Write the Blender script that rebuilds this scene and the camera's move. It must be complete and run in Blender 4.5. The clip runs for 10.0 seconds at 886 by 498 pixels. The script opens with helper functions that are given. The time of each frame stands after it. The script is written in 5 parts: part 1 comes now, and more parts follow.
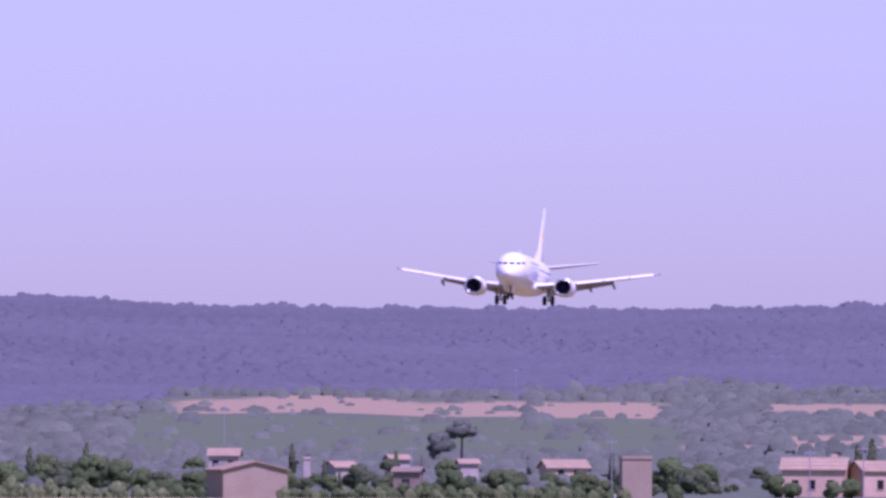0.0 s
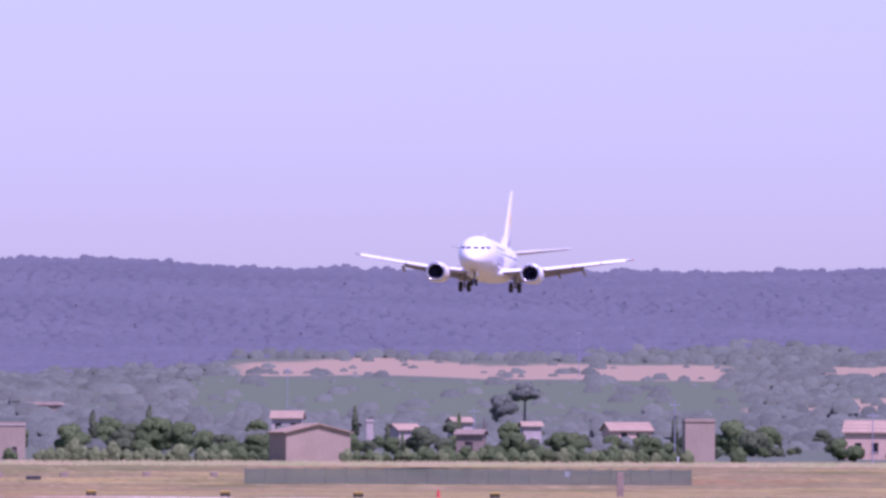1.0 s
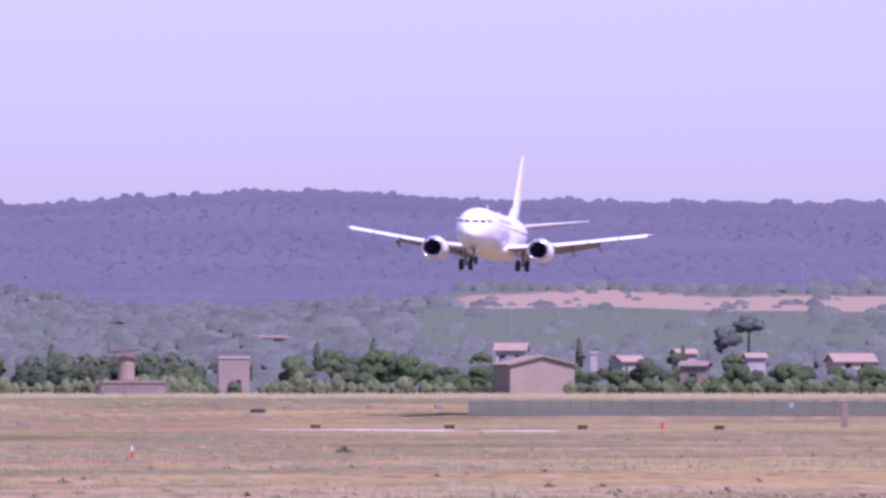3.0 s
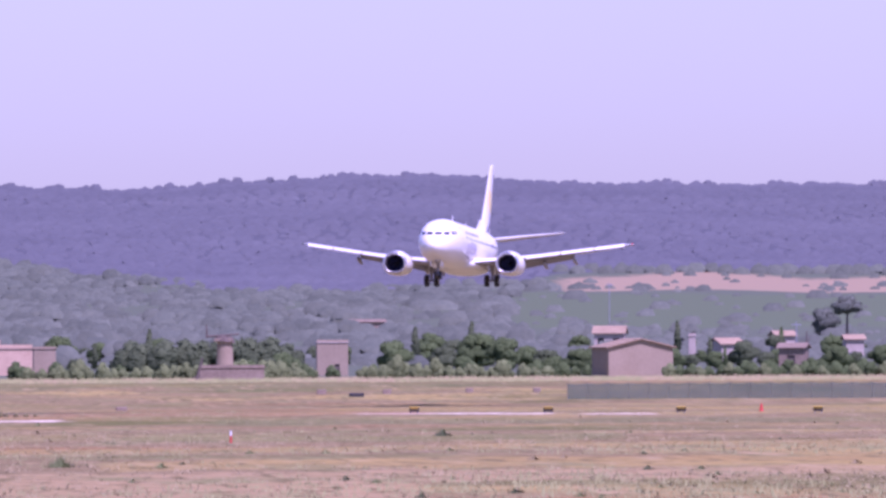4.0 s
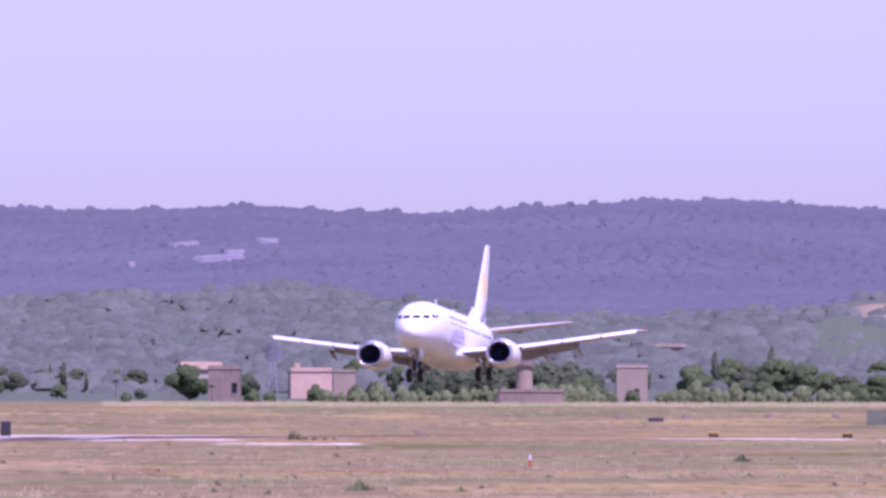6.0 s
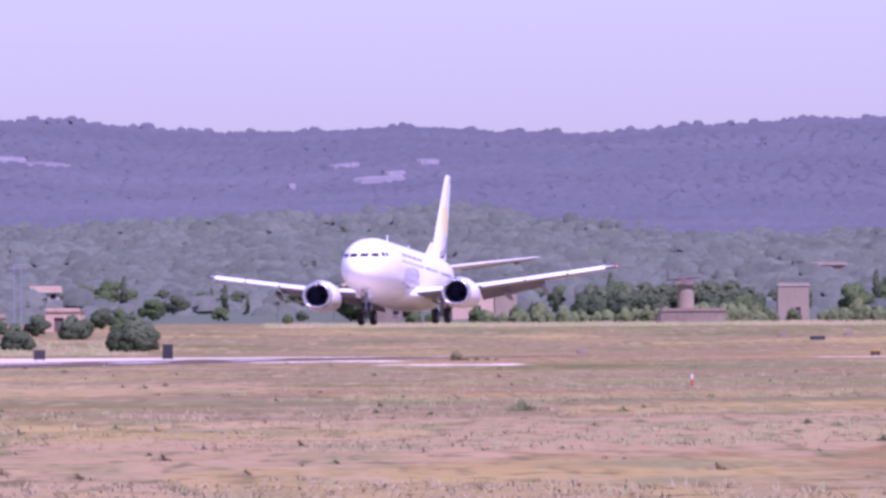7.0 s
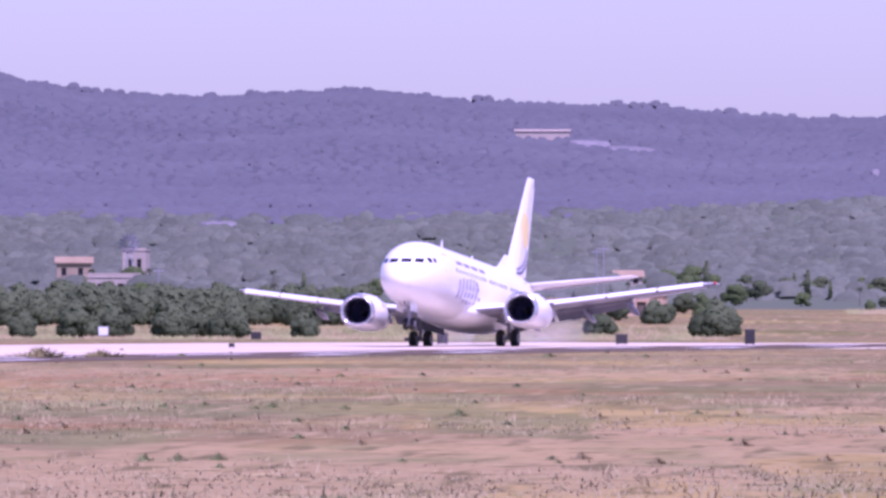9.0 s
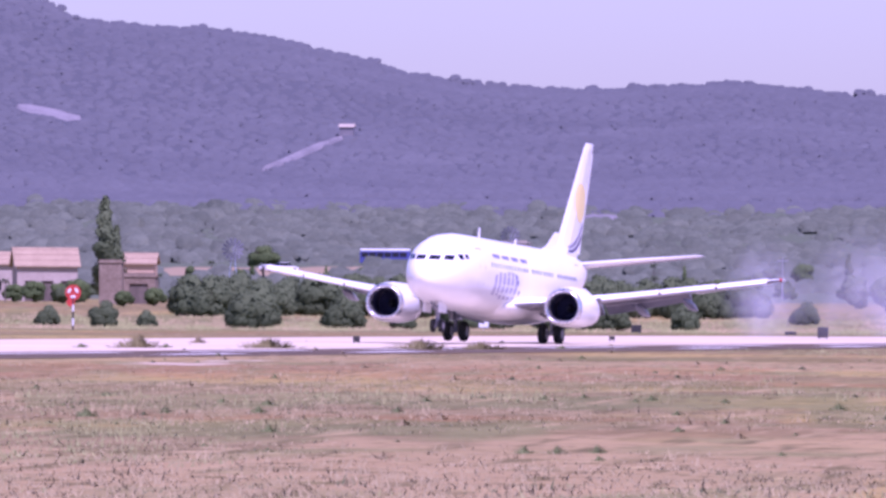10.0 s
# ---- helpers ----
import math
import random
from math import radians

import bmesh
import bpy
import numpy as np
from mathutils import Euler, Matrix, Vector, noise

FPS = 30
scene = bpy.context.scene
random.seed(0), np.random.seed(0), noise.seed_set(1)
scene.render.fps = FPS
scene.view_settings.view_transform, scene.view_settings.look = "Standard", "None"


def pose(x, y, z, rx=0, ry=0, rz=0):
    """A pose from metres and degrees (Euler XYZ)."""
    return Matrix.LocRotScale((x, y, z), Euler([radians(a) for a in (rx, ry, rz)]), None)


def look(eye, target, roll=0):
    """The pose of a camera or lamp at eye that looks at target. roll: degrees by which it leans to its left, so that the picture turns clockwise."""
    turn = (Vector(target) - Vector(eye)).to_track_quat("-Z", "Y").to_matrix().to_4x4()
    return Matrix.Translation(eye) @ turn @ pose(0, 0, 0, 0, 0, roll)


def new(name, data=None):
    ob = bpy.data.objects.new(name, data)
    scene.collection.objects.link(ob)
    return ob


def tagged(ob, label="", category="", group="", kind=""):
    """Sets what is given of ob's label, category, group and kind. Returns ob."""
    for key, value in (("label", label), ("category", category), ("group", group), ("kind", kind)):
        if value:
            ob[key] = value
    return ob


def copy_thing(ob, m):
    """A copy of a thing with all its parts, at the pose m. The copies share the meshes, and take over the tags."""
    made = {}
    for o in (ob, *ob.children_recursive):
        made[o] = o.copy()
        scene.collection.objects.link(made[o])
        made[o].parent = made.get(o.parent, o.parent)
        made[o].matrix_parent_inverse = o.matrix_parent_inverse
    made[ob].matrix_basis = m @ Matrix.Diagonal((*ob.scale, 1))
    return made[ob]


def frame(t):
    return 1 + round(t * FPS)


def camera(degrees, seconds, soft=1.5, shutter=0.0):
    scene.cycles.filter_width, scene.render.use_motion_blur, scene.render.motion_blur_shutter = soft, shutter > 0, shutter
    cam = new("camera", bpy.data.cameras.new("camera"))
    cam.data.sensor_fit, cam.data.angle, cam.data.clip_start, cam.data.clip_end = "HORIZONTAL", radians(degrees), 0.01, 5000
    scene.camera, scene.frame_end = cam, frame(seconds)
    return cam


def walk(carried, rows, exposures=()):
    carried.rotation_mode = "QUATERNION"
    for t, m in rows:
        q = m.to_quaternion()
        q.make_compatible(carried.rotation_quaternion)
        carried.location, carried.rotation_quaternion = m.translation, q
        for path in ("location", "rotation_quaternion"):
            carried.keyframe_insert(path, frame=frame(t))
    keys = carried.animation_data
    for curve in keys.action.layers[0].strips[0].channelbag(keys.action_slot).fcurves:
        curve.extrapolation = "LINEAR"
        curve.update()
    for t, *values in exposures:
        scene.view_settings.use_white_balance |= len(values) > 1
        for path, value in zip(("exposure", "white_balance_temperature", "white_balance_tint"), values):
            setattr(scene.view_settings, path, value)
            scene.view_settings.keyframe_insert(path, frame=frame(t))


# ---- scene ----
EYE = Vector((0.0, 0.0, 3.0))
cam = camera(4.41, 10.0, soft=3.0)


def aim(bearing, rise, roll):
    """A camera pose on the tripod: bearing clockwise from the y axis, rise above the level, both in degrees."""
    b, r = radians(bearing), radians(rise)
    way = Vector((math.sin(b) * math.cos(r), math.cos(b) * math.cos(r), math.sin(r)))
    return look(EYE, EYE + way * 100, roll)


walk(cam, [(t, aim(b, r, roll)) for t, b, r, roll in (
    (0.0, 4.5022, 1.173, 0.17), (0.5, 4.3332, 0.9136, 0.08), (1.0, 4.189, 0.9861, 0.2), (1.4, 4.0069, 0.9634, 0.07),
    (1.5, 3.9328, 0.8706, 0.04), (1.8, 3.6383, 0.6721, 0.17), (2.0, 3.6035, 0.8672, 0.25), (2.2, 3.5286, 0.8522, 0.25),
    (2.3, 3.4779, 0.8325, 0.24), (2.5, 3.3149, 0.7624, 0.24), (2.7, 3.2197, 0.7116, 0.1), (3.8, 2.6997, 0.5314, -0.15),
    (4.0, 2.5892, 0.5646, -0.29), (4.1, 2.479, 0.6637, -0.26), (4.2, 2.2764, 0.689, -0.24), (4.5, 1.9269, 0.5991, -0.17),
    (5.0, 1.7756, 0.6938, -0.21), (5.2, 1.7418, 0.8466, -0.17), (5.3, 1.6996, 0.8494, -0.15), (5.5, 1.5451, 0.8355, -0.1),
    (5.6, 1.39, 0.7594, -0.05), (5.7, 1.2859, 0.7421, 0.0), (6.8, 0.5614, 0.36, -0.26), (7.0, 0.2931, 0.2945, -0.37),
    (7.5, -0.3149, 0.1523, -0.18), (7.7, -0.5149, 0.2078, 0.02), (7.8, -0.6894, 0.326, 0.12), (8.0, -1.2076, 0.3277, 0.32),
    (8.2, -1.452, 0.2911, 0.23), (8.5, -1.6207, 0.1685, 0.1), (8.7, -2.1807, 0.0953, 0.08), (9.0, -2.6091, 0.2277, 0.04),
    (9.2, -2.8167, 0.1656, -0.02), (9.4, -3.2528, 0.2219, -0.09), (9.5, -3.459, 0.2296, -0.12), (9.7, -3.9197, 0.2303, 0.07),
    (9.8, -4.1786, 0.2346, 0.17), (10.0, -4.505, 0.1868, 0.36),
)], exposures=((0.0, 0.19, 5280, 81), (1.6, 0.45, 5315, 76), (5.5, 0.45, 5315, 76), (10.0, 0.41, 5325, 75)))

# ---- world and sun ----
SUN_RISE, SUN_BEARING = 59.0, 150.0
world = bpy.data.worlds.new("sky")
scene.world = world
world.use_nodes = True
wn, wl = world.node_tree.nodes, world.node_tree.links
sky = wn.new("ShaderNodeTexSky")
sky.sky_type, sky.sun_disc = "NISHITA", False
sky.sun_elevation, sky.sun_rotation = radians(SUN_RISE), radians(SUN_BEARING)
sky.air_density, sky.dust_density, sky.ozone_density = 1.0, 0.8, 4.0
wn["Background"].inputs["Strength"].default_value = 0.096
wl.new(sky.outputs[0], wn["Background"].inputs[0])
sun = new("sun", bpy.data.lights.new("sun", "SUN"))
sun.data.energy, sun.data.angle, sun.data.color = 4.3, radians(0.6), (1.0, 0.95, 0.88)
sb, se = radians(SUN_BEARING), radians(SUN_RISE)
sun.matrix_world = look((0, 0, 0), (-math.sin(sb) * math.cos(se), -math.cos(sb) * math.cos(se), -math.sin(se)))


# ---- materials ----
def material(name, low, high, rough=0.8, grain=8.0, patch=0.5, metal=0.0, bump=0.15, stretch=(1, 1, 1), spot=None, vary=0.0, coat=0.0, gloss=0.5, leaf=0.0):
    """A surface that wanders between two colours at a fine and a broad scale (grain and patch: features a metre)."""
    m = bpy.data.materials.new(name)
    m.use_nodes = True
    n, l = m.node_tree.nodes, m.node_tree.links
    b = n["Principled BSDF"]
    b.inputs["Metallic"].default_value = metal
    b.inputs["Coat Weight"].default_value = coat
    b.inputs["Specular IOR Level"].default_value = gloss
    geo = n.new("ShaderNodeNewGeometry")
    mp = n.new("ShaderNodeMapping")
    mp.inputs["Scale"].default_value = stretch
    l.new(geo.outputs["Position"] if spot == "world" else n.new("ShaderNodeTexCoord").outputs["Object"], mp.inputs["Vector"])
    fine, broad = n.new("ShaderNodeTexNoise"), n.new("ShaderNodeTexNoise")
    for tex, sc, det in ((fine, grain, 5.0), (broad, patch, 3.0)):
        tex.inputs["Scale"].default_value, tex.inputs["Detail"].default_value = sc, det
        l.new(mp.outputs[0], tex.inputs["Vector"])
    mixf = n.new("ShaderNodeMath")
    mixf.operation = "MULTIPLY_ADD"
    l.new(fine.outputs["Fac"], mixf.inputs[0])
    mixf.inputs[1].default_value = 0.5
    half = n.new("ShaderNodeMath")
    half.operation = "MULTIPLY"
    half.inputs[1].default_value = 0.5
    l.new(broad.outputs["Fac"], half.inputs[0])
    l.new(half.outputs[0], mixf.inputs[2])
    ramp = n.new("ShaderNodeValToRGB")
    ramp.color_ramp.elements[0].position, ramp.color_ramp.elements[1].position = 0.34, 0.66
    ramp.color_ramp.elements[0].color, ramp.color_ramp.elements[1].color = (*low, 1), (*high, 1)
    l.new(mixf.outputs[0], ramp.inputs[0])
    colour = ramp.outputs[0]
    if vary:
        info = n.new("ShaderNodeObjectInfo")
        hsv = n.new("ShaderNodeHueSaturation")
        scale = n.new("ShaderNodeMapRange")
        scale.inputs["To Min"].default_value, scale.inputs["To Max"].default_value = 1 - vary, 1 + vary
        add = n.new("ShaderNodeMath")
        add.operation = "MULTIPLY_ADD"
        add.inputs[1].default_value, add.inputs[2].default_value = 0.5, 0.25
        l.new(geo.outputs["Random Per Island"], add.inputs[0])
        mean = n.new("ShaderNodeMath")
        mean.operation = "MULTIPLY_ADD"
        mean.inputs[1].default_value = 0.5
        l.new(info.outputs["Random"], mean.inputs[0])
        l.new(add.outputs[0], mean.inputs[2])
        l.new(mean.outputs[0], scale.inputs["Value"])
        l.new(scale.outputs[0], hsv.inputs["Value"])
        l.new(colour, hsv.inputs["Color"])
        colour = hsv.outputs[0]
    l.new(colour, b.inputs["Base Color"])
    rr = n.new("ShaderNodeMapRange")
    rr.inputs["To Min"].default_value, rr.inputs["To Max"].default_value = max(0.03, rough - 0.08), min(1, rough + 0.08)
    l.new(fine.outputs["Fac"], rr.inputs["Value"])
    l.new(rr.outputs[0], b.inputs["Roughness"])
    if bump:
        bp = n.new("ShaderNodeBump")
        bp.inputs["Strength"].default_value, bp.inputs["Distance"].default_value = bump, 0.4 / grain
        l.new(fine.outputs["Fac"], bp.inputs["Height"])
        l.new(bp.outputs[0], b.inputs["Normal"])
    if leaf:
        # thin leaves let some light through
        thin, mix = n.new("ShaderNodeBsdfTranslucent"), n.new("ShaderNodeMixShader")
        mix.inputs["Fac"].default_value = leaf
        l.new(colour, thin.inputs["Color"])
        l.new(b.outputs[0], mix.inputs[1])
        l.new(thin.outputs[0], mix.inputs[2])
        l.new(mix.outputs[0], n["Material Output"].inputs["Surface"])
    return m


MAT = {}


def use(name, *args, **kw):
    MAT[name] = material(name, *args, **kw)


use("white_paint", (0.79, 0.79, 0.79), (0.84, 0.84, 0.84), rough=0.35, grain=1.5, patch=0.3, bump=0.0, coat=0.3)
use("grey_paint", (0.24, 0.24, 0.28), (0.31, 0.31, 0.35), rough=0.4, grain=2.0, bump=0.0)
use("bare_metal", (0.62, 0.62, 0.64), (0.72, 0.72, 0.74), rough=0.28, metal=0.9, grain=4, bump=0.0)
use("dark_metal", (0.03, 0.03, 0.035), (0.07, 0.07, 0.075), rough=0.45, metal=0.5, grain=6, bump=0.0)
use("rubber", (0.015, 0.015, 0.016), (0.03, 0.03, 0.03), rough=0.85, grain=20, bump=0.1)
use("dark_glass", (0.01, 0.012, 0.02), (0.02, 0.022, 0.03), rough=0.08, grain=2, bump=0.0)
use("yellow_paint", (0.82, 0.64, 0.24), (0.85, 0.7, 0.32), rough=0.4, grain=3, bump=0.0)
use("lilac_paint", (0.36, 0.34, 0.44), (0.46, 0.43, 0.54), rough=0.4, grain=3, bump=0.0)
use("violet_paint", (0.11, 0.09, 0.24), (0.16, 0.13, 0.3), rough=0.4, grain=3, bump=0.0)
use("concrete", (0.46, 0.39, 0.29), (0.64, 0.545, 0.41), rough=0.95, grain=0.8, patch=0.05, spot="world", gloss=0.0)
use("asphalt", (0.095, 0.075, 0.055), (0.15, 0.12, 0.09), rough=0.9, grain=2.0, patch=0.08, spot="world", gloss=0.0)
use("line_paint", (0.62, 0.6, 0.55), (0.84, 0.82, 0.78), rough=0.85, grain=1.5, patch=0.2, spot="world", gloss=0.0)
use("stone", (0.2, 0.155, 0.11), (0.3, 0.24, 0.175), rough=0.92, grain=3, patch=0.5, bump=0.4, gloss=0.08)
use("plaster", (0.29, 0.232, 0.155), (0.36, 0.29, 0.2), rough=0.92, grain=3, patch=0.4, bump=0.2, gloss=0.08)
# pink plaster, brightened in its colour for a farm building's lit front
use("pink_plaster", (0.48, 0.335, 0.225), (0.58, 0.42, 0.29), rough=0.92, grain=2.5, patch=0.5, bump=0.3, gloss=0.05)
use("pale_plaster", (0.36, 0.31, 0.25), (0.46, 0.4, 0.33), rough=0.9, grain=3, patch=0.4, bump=0.2, gloss=0.08)
use("roof_tile", (0.27, 0.2, 0.13), (0.36, 0.275, 0.18), rough=0.9, grain=4, patch=0.7, bump=0.4, vary=0.15, gloss=0.08)
use("bark", (0.09, 0.07, 0.055), (0.17, 0.14, 0.11), rough=0.95, grain=7, bump=0.5, stretch=(1, 1, 0.3))
use("leaf_green", (0.1, 0.142, 0.055), (0.14, 0.19, 0.08), rough=0.85, grain=2.2, patch=0.4, bump=0.0, vary=0.2, gloss=0.05, leaf=0.4)
use("leaf_dark", (0.096, 0.127, 0.063), (0.132, 0.166, 0.088), rough=0.85, grain=2.2, patch=0.4, bump=0.0, vary=0.18, gloss=0.05, leaf=0.4)
use("leaf_olive", (0.165, 0.205, 0.088), (0.235, 0.28, 0.125), rough=0.85, grain=2.2, patch=0.4, bump=0.0, vary=0.22, gloss=0.05, leaf=0.4)
use("leaf_yellow", (0.2, 0.18, 0.085), (0.27, 0.245, 0.12), rough=0.85, grain=2.0, bump=0.0, vary=0.25, gloss=0.05, leaf=0.35)
# ridge crowns: distance haze is put into the colour as blue grey
use("hill_leaf_haze", (0.086, 0.091, 0.103), (0.112, 0.117, 0.128), rough=0.95, grain=0.22, patch=0.009, bump=0.0, vary=0.06, spot="world", gloss=0.03)
# valley crowns: green greyed towards lavender, so the colour carries the haze
use("valley_leaf_haze", (0.1, 0.119, 0.093), (0.152, 0.172, 0.13), rough=0.95, grain=1.0, patch=0.02, bump=0.0, vary=0.3, spot="world", gloss=0.03, leaf=0.25)
use("dry_grass", (0.17, 0.145, 0.075), (0.3, 0.245, 0.135), rough=0.95, grain=2, patch=0.1, bump=0.0, vary=0.35, spot="world", gloss=0.12)
use("red_paint", (0.5, 0.04, 0.03), (0.62, 0.07, 0.05), rough=0.5, grain=4, bump=0.0)
use("sign_white", (0.7, 0.7, 0.7), (0.82, 0.82, 0.82), rough=0.5, grain=4, bump=0.0)
use("sign_black", (0.02, 0.02, 0.02), (0.045, 0.04, 0.04), rough=0.7, grain=5, bump=0.1)
use("sign_yellow", (0.55, 0.38, 0.05), (0.7, 0.5, 0.1), rough=0.6, grain=5, bump=0.0)
use("net_green", (0.1, 0.145, 0.11), (0.15, 0.2, 0.15), rough=0.9, grain=3, patch=0.3, bump=0.1, gloss=0.05)
use("blue_paint", (0.05, 0.06, 0.22), (0.08, 0.09, 0.3), rough=0.4, grain=3, bump=0.0)
use("green_grass", (0.16, 0.175, 0.075), (0.27, 0.265, 0.12), rough=0.95, grain=2, patch=0.1, bump=0.0, vary=0.25, spot="world", gloss=0.05)
# dark metal whose blue stands for lens fringing and reflected sky
use("fan_metal_fringe", (0.03, 0.03, 0.07), (0.06, 0.06, 0.13), rough=0.4, metal=0.6, grain=6, bump=0.0)
# the windbreak net is half open
MAT["net_green"].node_tree.nodes["Principled BSDF"].inputs["Alpha"].default_value = 0.5


def ground_material():
    """Dry airfield: straw, pinkish earth and grey-green weeds in patches; fields and scrub further out."""
    m = material("field_ground", (0.165, 0.128, 0.06), (0.27, 0.21, 0.1), rough=0.95, grain=0.9, patch=0.09, spot="world", bump=0.3, gloss=0.03)
    n, l = m.node_tree.nodes, m.node_tree.links
    bsdf = n["Principled BSDF"]
    base = bsdf.inputs["Base Color"].links[0].from_socket
    pos = n.new("ShaderNodeNewGeometry").outputs["Position"]

    def noisy(scale, stretch, lo, hi, seed):
        mp = n.new("ShaderNodeMapping")
        mp.inputs["Scale"].default_value, mp.inputs["Location"].default_value = stretch, (seed * 37.0, seed * 11.0, 0)
        mp.inputs["Rotation"].default_value = (0, 0, radians(6))
        l.new(pos, mp.inputs["Vector"])
        tx = n.new("ShaderNodeTexNoise")
        tx.inputs["Scale"].default_value, tx.inputs["Detail"].default_value = scale, 6.0
        l.new(mp.outputs[0], tx.inputs["Vector"])
        mr = n.new("ShaderNodeMapRange")
        mr.inputs["From Min"].default_value, mr.inputs["From Max"].default_value = lo, hi
        l.new(tx.outputs["Fac"], mr.inputs["Value"])
        return mr.outputs[0]

    def blend(colour, fac, below):
        mx = n.new("ShaderNodeMix")
        mx.data_type = "RGBA"
        l.new(fac, mx.inputs["Factor"])
        l.new(below, mx.inputs["A"])
        mx.inputs["B"].default_value = (*colour, 1)
        return mx.outputs["Result"]

    def lies(colour, name, below, seed, k=0.9, most=0.6):
        """Blend in a kind of land where the ground carries it, with a broken edge."""
        at = n.new("ShaderNodeAttribute")
        at.attribute_name = name
        edge = n.new("ShaderNodeMath")
        edge.operation = "MULTIPLY_ADD"
        l.new(noisy(0.35, (1, 0.3, 1), 0.3, 0.7, seed), edge.inputs[0])
        edge.inputs[1].default_value = k
        l.new(at.outputs["Fac"], edge.inputs[2])
        mr = n.new("ShaderNodeMapRange")
        mr.inputs["From Min"].default_value, mr.inputs["From Max"].default_value = 0.35 + k * 0.5, 0.85 + k * 0.5
        l.new(edge.outputs[0], mr.inputs["Value"])
        mr.inputs["To Max"].default_value = most
        return blend(colour, mr.outputs[0], below)

    c = blend((0.32, 0.25, 0.088), noisy(0.05, (1, 0.35, 1), 0.5, 0.62, 1), base)
    c = blend((0.13, 0.13, 0.042), noisy(0.045, (1, 0.5, 1), 0.52, 0.66, 2), c)
    c = blend((0.25, 0.145, 0.060), noisy(0.03, (0.6, 0.5, 1), 0.56, 0.68, 3), c)
    c = lies((0.34, 0.25, 0.119), "bare", c, 6, 0.9, 0.75)
    c = lies((0.33, 0.25, 0.081), "straw", c, 7)
    c = lies((0.62, 0.53, 0.4), "pale", c, 8, 0.8, 1.0)
    c = lies((0.12, 0.145, 0.053), "weedy", c, 15, 1.0, 0.55)
    c = lies((0.3, 0.165, 0.075), "red", c, 16, 1.0, 0.5)
    c = blend((0.44, 0.33, 0.169), noisy(0.2, (1, 0.25, 1), 0.68, 0.76, 4), c)
    c = blend((0.1, 0.09, 0.032), noisy(0.8, (1, 0.4, 1), 0.56, 0.72, 5), c)
    c = blend((0.2, 0.19, 0.077), noisy(0.3, (1, 0.2, 1), 0.52, 0.68, 12), c)
    c = blend((0.09, 0.08, 0.028), noisy(2.2, (1, 0.3, 1), 0.6, 0.74, 13), c)
    c = blend((0.4, 0.32, 0.141), noisy(1.4, (1, 0.25, 1), 0.62, 0.78, 14), c)
    c = blend((0.14, 0.118, 0.05), noisy(1.3, (1, 0.06, 1), 0.55, 0.7, 21), c)
    c = blend((0.35, 0.27, 0.13), noisy(0.9, (1, 0.05, 1), 0.58, 0.75, 22), c)
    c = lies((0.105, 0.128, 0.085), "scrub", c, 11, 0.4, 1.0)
    # ground under the ridge wood shares the haze painted into its crowns
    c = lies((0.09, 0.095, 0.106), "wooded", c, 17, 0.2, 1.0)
    c = lies((0.31, 0.235, 0.145), "tilled", c, 9, 0.4, 0.9)
    c = lies((0.105, 0.138, 0.077), "crop", c, 10, 0.4, 0.9)
    l.new(c, bsdf.inputs["Base Color"])
    return m


MAT["field_ground"] = ground_material()
use("pale_rock", (0.15, 0.145, 0.155), (0.26, 0.245, 0.25), rough=0.95, grain=0.3, patch=0.03, spot="world", bump=0.2, gloss=0.05)


# ---- building helpers ----
def smooth(v, a, b):
    v = min(1.0, max(0.0, (v - a) / (b - a)))
    return v * v * (3 - 2 * v)


def lerp_table(table, v):
    for (a, p), (b, q) in zip(table, table[1:]):
        if v <= b:
            return p + (q - p) * max(0.0, (v - a) / (b - a))
    return table[-1][1]


def mesh_of(name, bm, mat, shade=False):
    me = bpy.data.meshes.new(name)
    bm.to_mesh(me)
    bm.free()
    if shade:
        for pl in me.polygons:
            pl.use_smooth = True
    me.materials.append(MAT[mat])
    return me


def part(name, bm, mat, parent=None, label="", shade=False, kind=""):
    ob = new(name, mesh_of(name, bm, mat, shade))
    ob.parent = parent
    return tagged(ob, label=label, kind=kind)


def share(name, me, parent, m):
    ob = new(name, me)
    ob.parent = parent
    ob.matrix_local = m
    return ob


def thing(name, m, label, category, group="", kind=""):
    ob = new(name)
    ob.matrix_world = m
    return tagged(ob, label, category, group, kind)


def raw(name, verts, faces, mat, parent=None, label="", kind="", shade=False, normals=None):
    me = bpy.data.meshes.new(name)
    me.from_pydata([tuple(v) for v in verts], [], [tuple(f) for f in faces])
    me.materials.append(MAT[mat])
    if shade:
        me.polygons.foreach_set("use_smooth", [True] * len(me.polygons))
    me.update()
    if normals is not None:
        me.polygons.foreach_set("use_smooth", [True] * len(me.polygons))
        me.normals_split_custom_set_from_vertices(normals)
    ob = new(name, me)
    ob.parent = parent
    return tagged(ob, label=label, kind=kind)


def box(bm, x0, x1, y0, y1, z0, z1, bevel=0.0):
    r = bmesh.ops.create_cube(bm, size=1.0, matrix=Matrix.LocRotScale(((x0 + x1) / 2, (y0 + y1) / 2, (z0 + z1) / 2), None, (x1 - x0, y1 - y0, z1 - z0)))
    if bevel:
        edges = list({e for v in r["verts"] for e in v.link_edges})
        bmesh.ops.bevel(bm, geom=edges, offset=bevel, segments=2, affect="EDGES", profile=0.5)
    return bm


